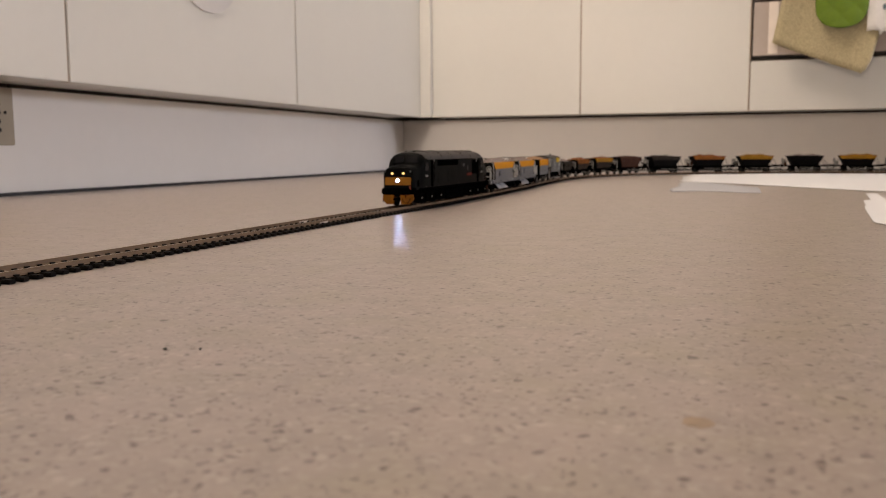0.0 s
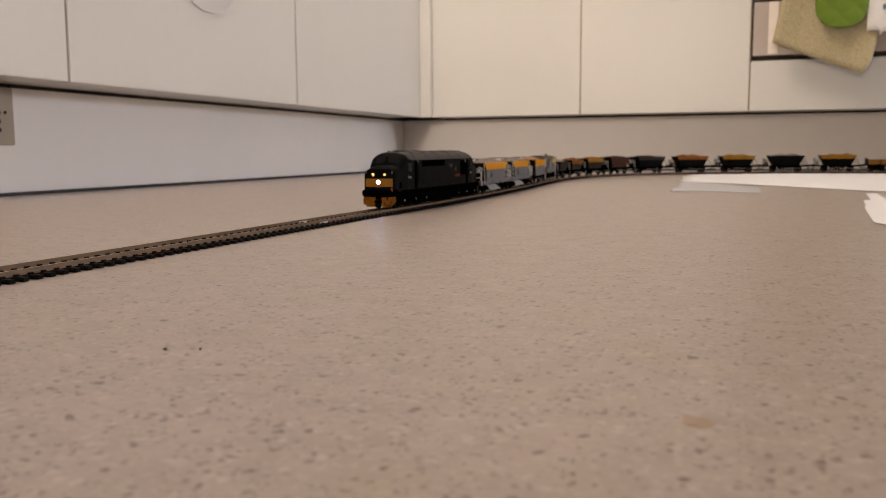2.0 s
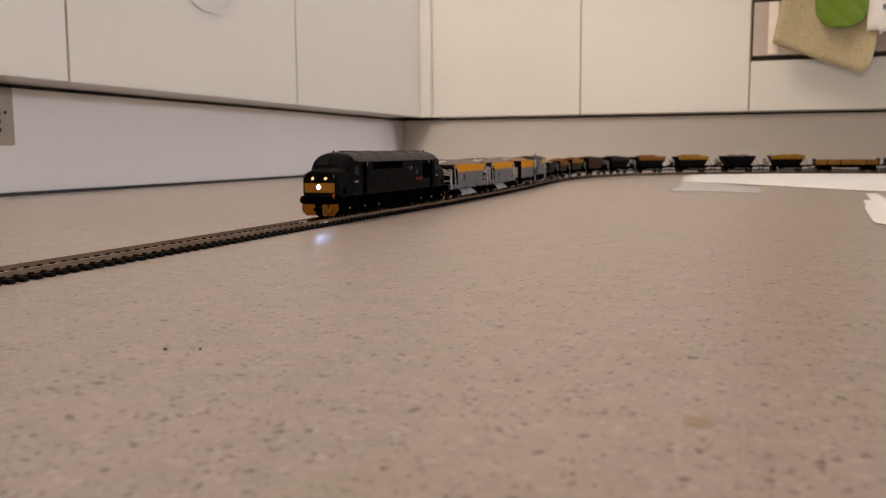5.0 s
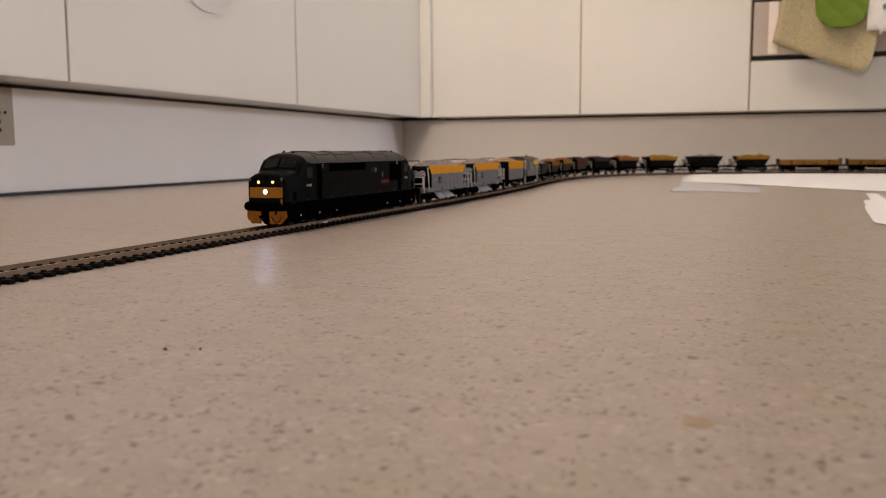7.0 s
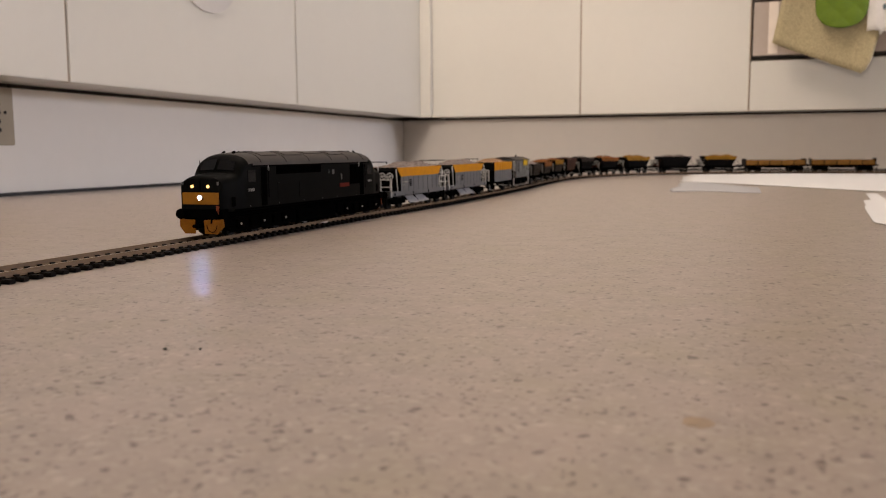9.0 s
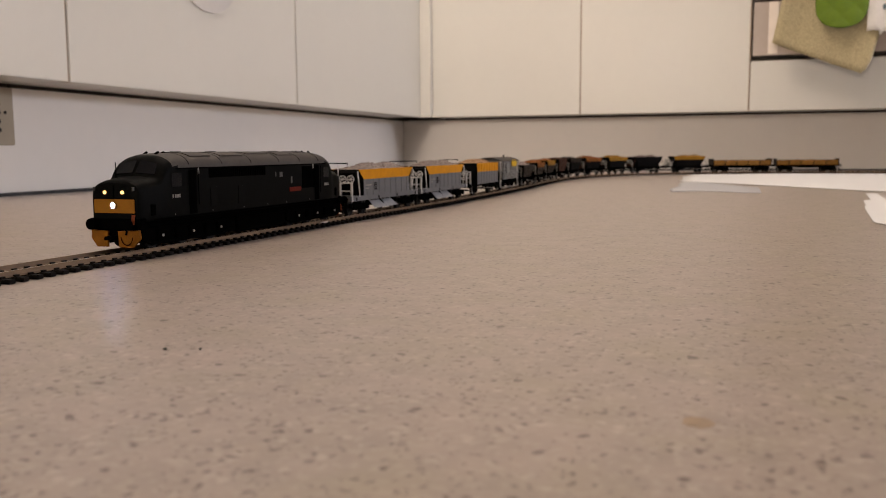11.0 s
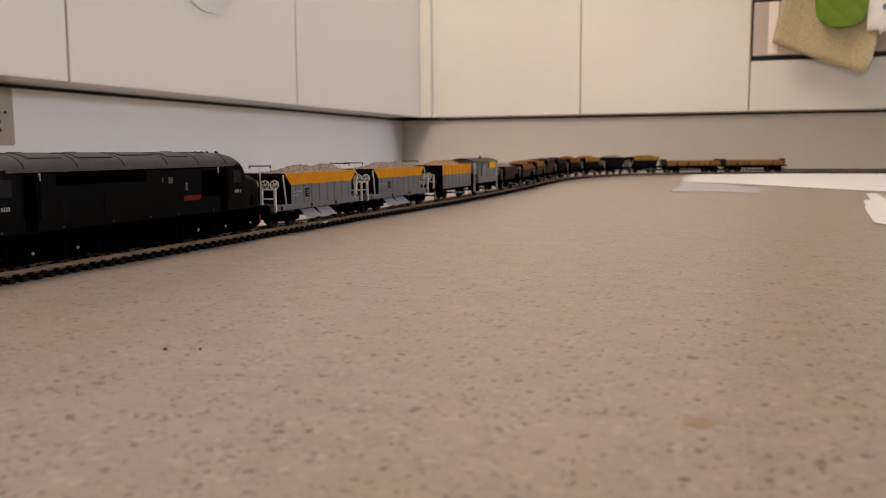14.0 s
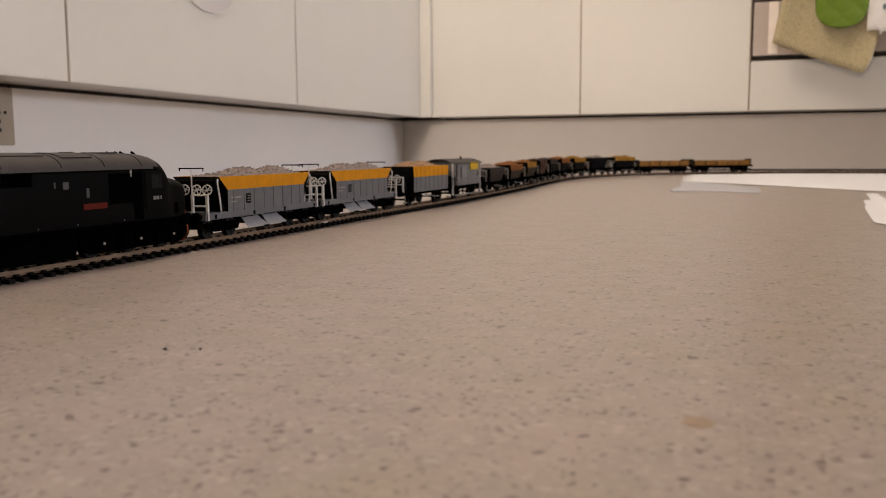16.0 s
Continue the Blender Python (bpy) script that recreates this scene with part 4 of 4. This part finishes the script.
def brake_van():
    w = empty("brake_van", "light grey model brake van with arched dark roof and yellow patch", "model wagon")
    part("solebar", bx(-53, 53, -14.5, 14.5, 10.5, 14.5, 0.3), M_UNDER, w)
    cab = part("cabin", bx(-36, 36, -15.8, 15.8, 14.5, 37.5, 0.3), M_VANGREY, w, "light grey planked cabin")
    for s in (1, -1):
        for k in range(11):
            x = -34 + k * 6.8
            part("plank_strip", bx(x - 0.3, x + 0.3, min(s * 15.8, s * 16.2), max(s * 15.8, s * 16.2), 15, 37), M_VANGREY, cab)
        part("yellow_patch", bx(-36, -8, min(s * 15.8, s * 16.5), max(s * 15.8, s * 16.9), 30.5, 38.6, 0.2), M_PATCH, cab, "yellow patch")
        part("duckboard", bx(6, 24, min(s * 15.8, s * 17.2), max(s * 15.8, s * 17.2), 22, 34, 0.3), M_VANGREY, cab, "raised side look-out")
        part("side_panel", bx(36, 50, min(s * 15, s * 15.8), max(s * 15, s * 15.8), 14.5, 24, 0.2), M_OLIVE, w)
        part("side_panel", bx(-50, -36, min(s * 15, s * 15.8), max(s * 15, s * 15.8), 14.5, 24, 0.2), M_VANGREY, w)
        part("step_board", bx(-46, 46, min(s * 14.5, s * 17), max(s * 14.5, s * 17), 4.2, 5.2), M_CREAM, w, "long pale step board")
        for x in (-44, -16, 16, 44):
            part("step_bracket", rd((x, s * 15.8, 4.6), (x, s * 14.6, 11), 0.5, 5), M_UNDER, w)
        for x in (-34, 0, 34):
            bar_mark(cab, x - 4 + 8, x + 8, s * 16.2, 18, 19)
        for x in (-26, 26):
            part("axle_guard", pr([(x - 6, 11), (x + 6, 11), (x + 2.5, 4.5), (x - 2.5, 4.5)], s * 12 - 0.8, s * 12 + 0.8), M_UNDER, w)
            part("axle_box", bx(x - 2.2, x + 2.2, min(s * 12.6, s * 14.4), max(s * 12.6, s * 14.4), 4.3, 8.5, 0.3), M_UNDER, w)
        for e in (1, -1):
            part("veranda_post", bx(e * 49 - 0.8, e * 49 + 0.8, s * 15 - 0.8, s * 15 + 0.8, 5, 38, 0.15), M_WHITE, w, "white veranda post")
            part("grab_rail", rd((e * 42, s * 15.4, 24), (e * 42, s * 15.4, 37), 0.4, 5), M_WHITE, w)
    part("veranda_end", bx(48.5, 50, -14.5, 14.5, 14.5, 25, 0.2), M_DARK, w)
    part("veranda_end", bx(-50, -48.5, -14.5, 14.5, 14.5, 25, 0.2), M_DARK, w)
    arc = [(y, 38 + 4.6 * (1 - (y / 17.0) ** 2)) for y in np.linspace(-17, 17, 17)]
    arc += [(y, 37.2 + 4.6 * (1 - (y / 17.0) ** 2)) for y in np.linspace(17, -17, 17)]
    part("roof", pr(arc, -52, 52, axis="x"), M_ROOF, w, "dark arched roof")
    part("chimney", rd((-6, 6, 42), (-6, 6, 45.2), 1.0, 10), M_UNDER, w)
    part("gable", pr([(y, 38 + 4.0 * (1 - (y / 16.0) ** 2)) for y in np.linspace(-15.8, 15.8, 13)] + [(15.8, 37), (-15.8, 37)], -36, 36, axis="x"), M_VANGREY, w)
    wheels = [wheelset(w, x, 6.1) for x in (26, -26)]
    buffers(w, 53, 11.5, 13)
    return w, wheels


def long_wagon(label, seed):
    """Bogie wagon with low drop sides of dull orange and taller ends."""
    w = empty("bogie_open_wagon", label, "model wagon", "long low bogie wagons")
    part("floor_frame", bx(-66, 66, -14.5, 14.5, 11.5, 15.5, 0.3), M_UNDER, w)
    for s in (1, -1):
        for k in range(5):
            x0 = -65 + k * 26.0
            part("drop_side", bx(x0 + 0.3, x0 + 25.7, min(s * 14.6, s * 15.8), max(s * 14.6, s * 15.8), 15.0, 26.0, 0.2), M_DROPSIDE, w, "dull orange drop side")
        for k in range(6):
            x = -65 + k * 26.0
            part("stanchion", bx(x - 0.8, x + 0.8, min(s * 15.0, s * 16.4), max(s * 15.0, s * 16.4), 11.5, 26.5, 0.1), M_DARK, w)
        part("truss", pr([(-30, 12), (30, 12), (22, 8), (-22, 8)], s * 12 - 0.6, s * 12 + 0.6), M_UNDER, w)
        for x in (-63, 63):
            part("step_board", bx(x - 2.5, x + 2.5, min(s * 13.5, s * 15.5), max(s * 13.5, s * 15.5), 4, 5), M_CREAM, w)
    for e in (1, -1):
        part("end_board", bx(e * 66 - 1, e * 66 + 1, -15.5, 15.5, 12, 29, 0.2), M_OLIVE, w, "tall dark end board")
    heap(-64, 64, 14.2, 23, 28.0, seed, M_SAND, w, 120)
    wheels = []
    for b in (46, -46):
        bg = part("bogie", bx(b - 15, b + 15, -7, 7, 8, 11.4, 0.3), M_UNDER, w)
        for s in (1, -1):
            part("bogie_frame", pr([(b - 16, 10), (b + 16, 10), (b + 16, 6.5), (b + 8, 4), (b - 8, 4), (b - 16, 6.5)], s * 12.6 - 0.9, s * 12.6 + 0.9, bevel=0.2), M_UNDER, bg)
        for dx in (-11, 11):
            wheels.append(wheelset(w, b + dx, 6.1))
    buffers(w, 66.5, 11.5, 13.4)
    return w, wheels


def fresh_copy(src, m=None):
    """A second wagon like src; its wheelsets are found among its children."""
    ob, wheels = src
    c = copy_thing(ob, m or pose(0, 0, 0))
    mine = [k for k in c.children if k.name.startswith("wheelset")]
    theirs = [k for k in ob.children if k.name.startswith("wheelset")]
    return c, [(a, b.matrix_basis.translation.x / MM, wheels[0][2]) for a, b in zip(mine, theirs)]


def couple(stock, middle, pivot):
    TRAIN.append((stock[0], middle, pivot, stock[1]))


couple(locomotive(), 0.123, 0.074)
first = bogie_hopper("grey and yellow bogie hopper wagon heaped with ballast")
couple(first, 0.326, 0.048)
couple(fresh_copy(first), 0.471, 0.048)
couple(small_hopper("grey and yellow ribbed hopper wagon with sandy load", M_HOPYEL, M_HOPGREY, M_SAND, seed=4, wide=True), 0.6160, 0.034)
couple(brake_van(), 0.735, 0.026)
SMALL = [("dark grey hopper wagon with stone load", M_OLIVE, M_OLIVE, M_BALLAST, None, 11), ("black hopper wagon with weathered orange top", M_RUST, M_OLIVE, M_RUST, None, 12),
         ("black hopper wagon with orange top and load", M_DULLYEL, M_OLIVE, M_RUST, None, 13), ("rust brown hopper wagon with stone load", M_RUSTBROWN, M_RUSTBROWN, M_RUSTBROWN, None, 14),
         ("black hopper wagon with pale brake gear", M_OLIVE, M_DARK, M_OLIVE, None, 15), ("black hopper wagon with rusty orange top", M_RUST, M_DARK, M_RUST, M_RUSTBROWN, 16),
         ("black hopper wagon with ochre yellow top", M_DULLYEL, M_DARK, M_DULLYEL, None, 17), ("black hopper wagon with red-brown end", M_DARK, M_DARK, M_BALLAST, M_RUSTBROWN, 18),
         ("black hopper wagon with dull yellow top", M_DULLYEL, M_DARK, M_DULLYEL, M_CREAM, 19)]
FIRST_SMALL, PITCH = 0.862, 0.1095
for i, (label, top, low, load, end, seed) in enumerate(SMALL):
    couple(small_hopper(label, top, low, load, end, seed=seed, drop=max(0.0, 5.0 - 1.7 * i)), FIRST_SMALL + PITCH * i, 0.027)
couple(long_wagon("long low wagon with dull orange sides", 1), 1.864, 0.046)
couple(long_wagon("long low wagon with ochre sides at the train's tail", 2), 2.0095, 0.046)

# front buffers' place along the track over time
VISIBLE = float(np.interp(0.2051, LINE[:200, 1], ARC[:200]))      # arc length where the track comes into view
RUN = [(t, VISIBLE + u) for t, u in ((0.0, 0.5440), (0.5, 0.5366), (1.0, 0.5275), (1.5, 0.5165), (2.0, 0.5030), (2.5, 0.4871), (3.0, 0.4700), (3.5, 0.4512), (4.0, 0.4332), (6.5, 0.3367), (7.0, 0.3175), (7.5, 0.2985), (8.0, 0.2795), (8.5, 0.2606), (9.0, 0.2418), (11.5, 0.1472), (12.0, 0.1275), (13.0, 0.0880), (14.0, 0.0495), (15.0, 0.0118), (16.0, -0.0267))]


def front_at(t):
    ts, us = [r[0] for r in RUN], [r[1] for r in RUN]
    slope = [(us[min(i + 1, len(us) - 1)] - us[max(i - 1, 0)]) / (ts[min(i + 1, len(ts) - 1)] - ts[max(i - 1, 0)]) for i in range(len(ts))]
    i = max(0, min(len(ts) - 2, sum(1 for k in ts if k <= t) - 1))
    h = ts[i + 1] - ts[i]
    s = (t - ts[i]) / h
    return ((2 * s ** 3 - 3 * s ** 2 + 1) * us[i] + (s ** 3 - 2 * s ** 2 + s) * h * slope[i] + (3 * s ** 2 - 2 * s ** 3) * us[i + 1] + (s ** 3 - s ** 2) * h * slope[i + 1])


# ---------------------------------------------------------------- things on the floor
def paper_sheet():
    def fn(u, v):
        x = -0.093 + 0.95 * v + 0.004 * math.sin(9 * u) * (1 - v) + 0.0012 * math.sin(31 * u) * (1 - v)
        front = 1.57 - 0.35 * min(1.0, v / 0.29) + 0.006 * math.sin(17 * v)
        y = front + (1.985 + 0.09 * min(1.0, v / 0.2) - front) * u
        return (x, y, 0.0010 + 0.0001 * (1 + math.sin(11 * v + 5 * u)))
    tagged(new("paper_sheet", sheet("paper", 40, 40, fn, 0.0004, M_PAPER)), "large white paper sheet lying on the floor", "paper")


def plastic_film():
    def fn(u, v):
        x = -0.082 + 0.115 * v + 0.003 * math.sin(12 * u + 2) * (1 - v)
        y = 1.185 + 0.02 * math.sin(5 * v) + (0.37 - 0.2 * v) * u
        return (x, y, 0.0005 + 0.00005 * math.sin(13 * v + 4 * u))
    tagged(new("plastic_film", sheet("film", 14, 30, fn, 0.0003, M_FILM)), "pale blue-grey plastic film under the paper edge", "plastic film")


def paper_scrap():
    # a rounded, torn outline round the middle of the scrap
    ring = []
    for k in range(72):
        a = k * math.tau / 72
        r = 1 + 0.012 * math.sin(5 * a + 1) + 0.006 * math.sin(13 * a)
        c, d = math.cos(a), math.sin(a)
        x, y = 0.292 + 0.200 * r * math.copysign(abs(c) ** 0.46, c), 0.83 + 0.18 * r * math.copysign(abs(d) ** 0.46, d)
        ring.append((x + 0.12 * (y - 0.70), y, 0.0010 + 0.0001 * math.sin(3 * a)))
    low = [(x, y, 0.0004) for x, y, z in ring]
    tab = [(0.122, 0.93), (0.129, 1.006), (0.139, 1.03), (0.152, 1.165), (0.166, 1.182), (0.152, 1.0), (0.16, 0.93)]
    bm = loft([low, ring])
    loft([[(x, y, 0.0004) for x, y in tab], [(x, y, 0.0009) for x, y in tab]], bm=bm)
    tagged(part("paper_scrap", bm, M_PAPER), "torn white paper scrap on the floor", "paper")


plastic_film()
paper_sheet()
paper_scrap()


def floor_stain():
    bm = bmesh.new()
    rnd = random.Random(2)
    ring = [(0.0032 * math.cos(a) * rnd.uniform(0.92, 1.08) - 0.0056, 0.0034 * math.sin(a) * rnd.uniform(0.92, 1.08) + 0.181, 0.00012) for a in np.linspace(0, math.tau, 20, endpoint=False)]
    low = [(x, y, 0.0) for x, y, z in ring]
    part("floor_stain", loft([low, ring]), M_STAIN, kind="structure")


floor_stain()


def crumb(x, y, r):
    bm = bmesh.new()
    bmesh.ops.create_icosphere(bm, subdivisions=2, radius=r)
    for v in bm.verts:
        v.co *= 1 + 0.25 * noise.noise(v.co * 900 + Vector((x * 50, y * 50, 0)))
        v.co.z *= 0.6
    tagged(part("crumb", bm, M_SEAL, at=pose(x, y, r * 0.5)), "tiny dark crumb lying on the vinyl floor", "crumb")


crumb(-0.1520, 0.2055, 0.00065)
crumb(-0.1425, 0.2085, 0.0005)


# ---------------------------------------------------------------- movement
def motions():
    times = [i * 0.5 for i in range(33)]
    fine = [round(i * 0.16, 3) for i in range(101)]
    for thing, middle, pivot, wheels in TRAIN:
        rows = []
        for t in times:
            u = front_at(t) + middle
            a, b = on_track(u - pivot), on_track(u + pivot)
            d = a - b
            c = (a + b) / 2
            rows.append((t, pose(c.x, c.y, RAIL_Z, 0, 0, math.degrees(math.atan2(d.y, d.x)))))
        walk(thing, rows)
        for w, x, r in wheels:
            turn = [(t, pose(x * MM, 0, r * MM, 0, math.degrees((front_at(0) - front_at(t)) / (r * MM)), 0)) for t in fine]
            walk(w, turn)


motions()
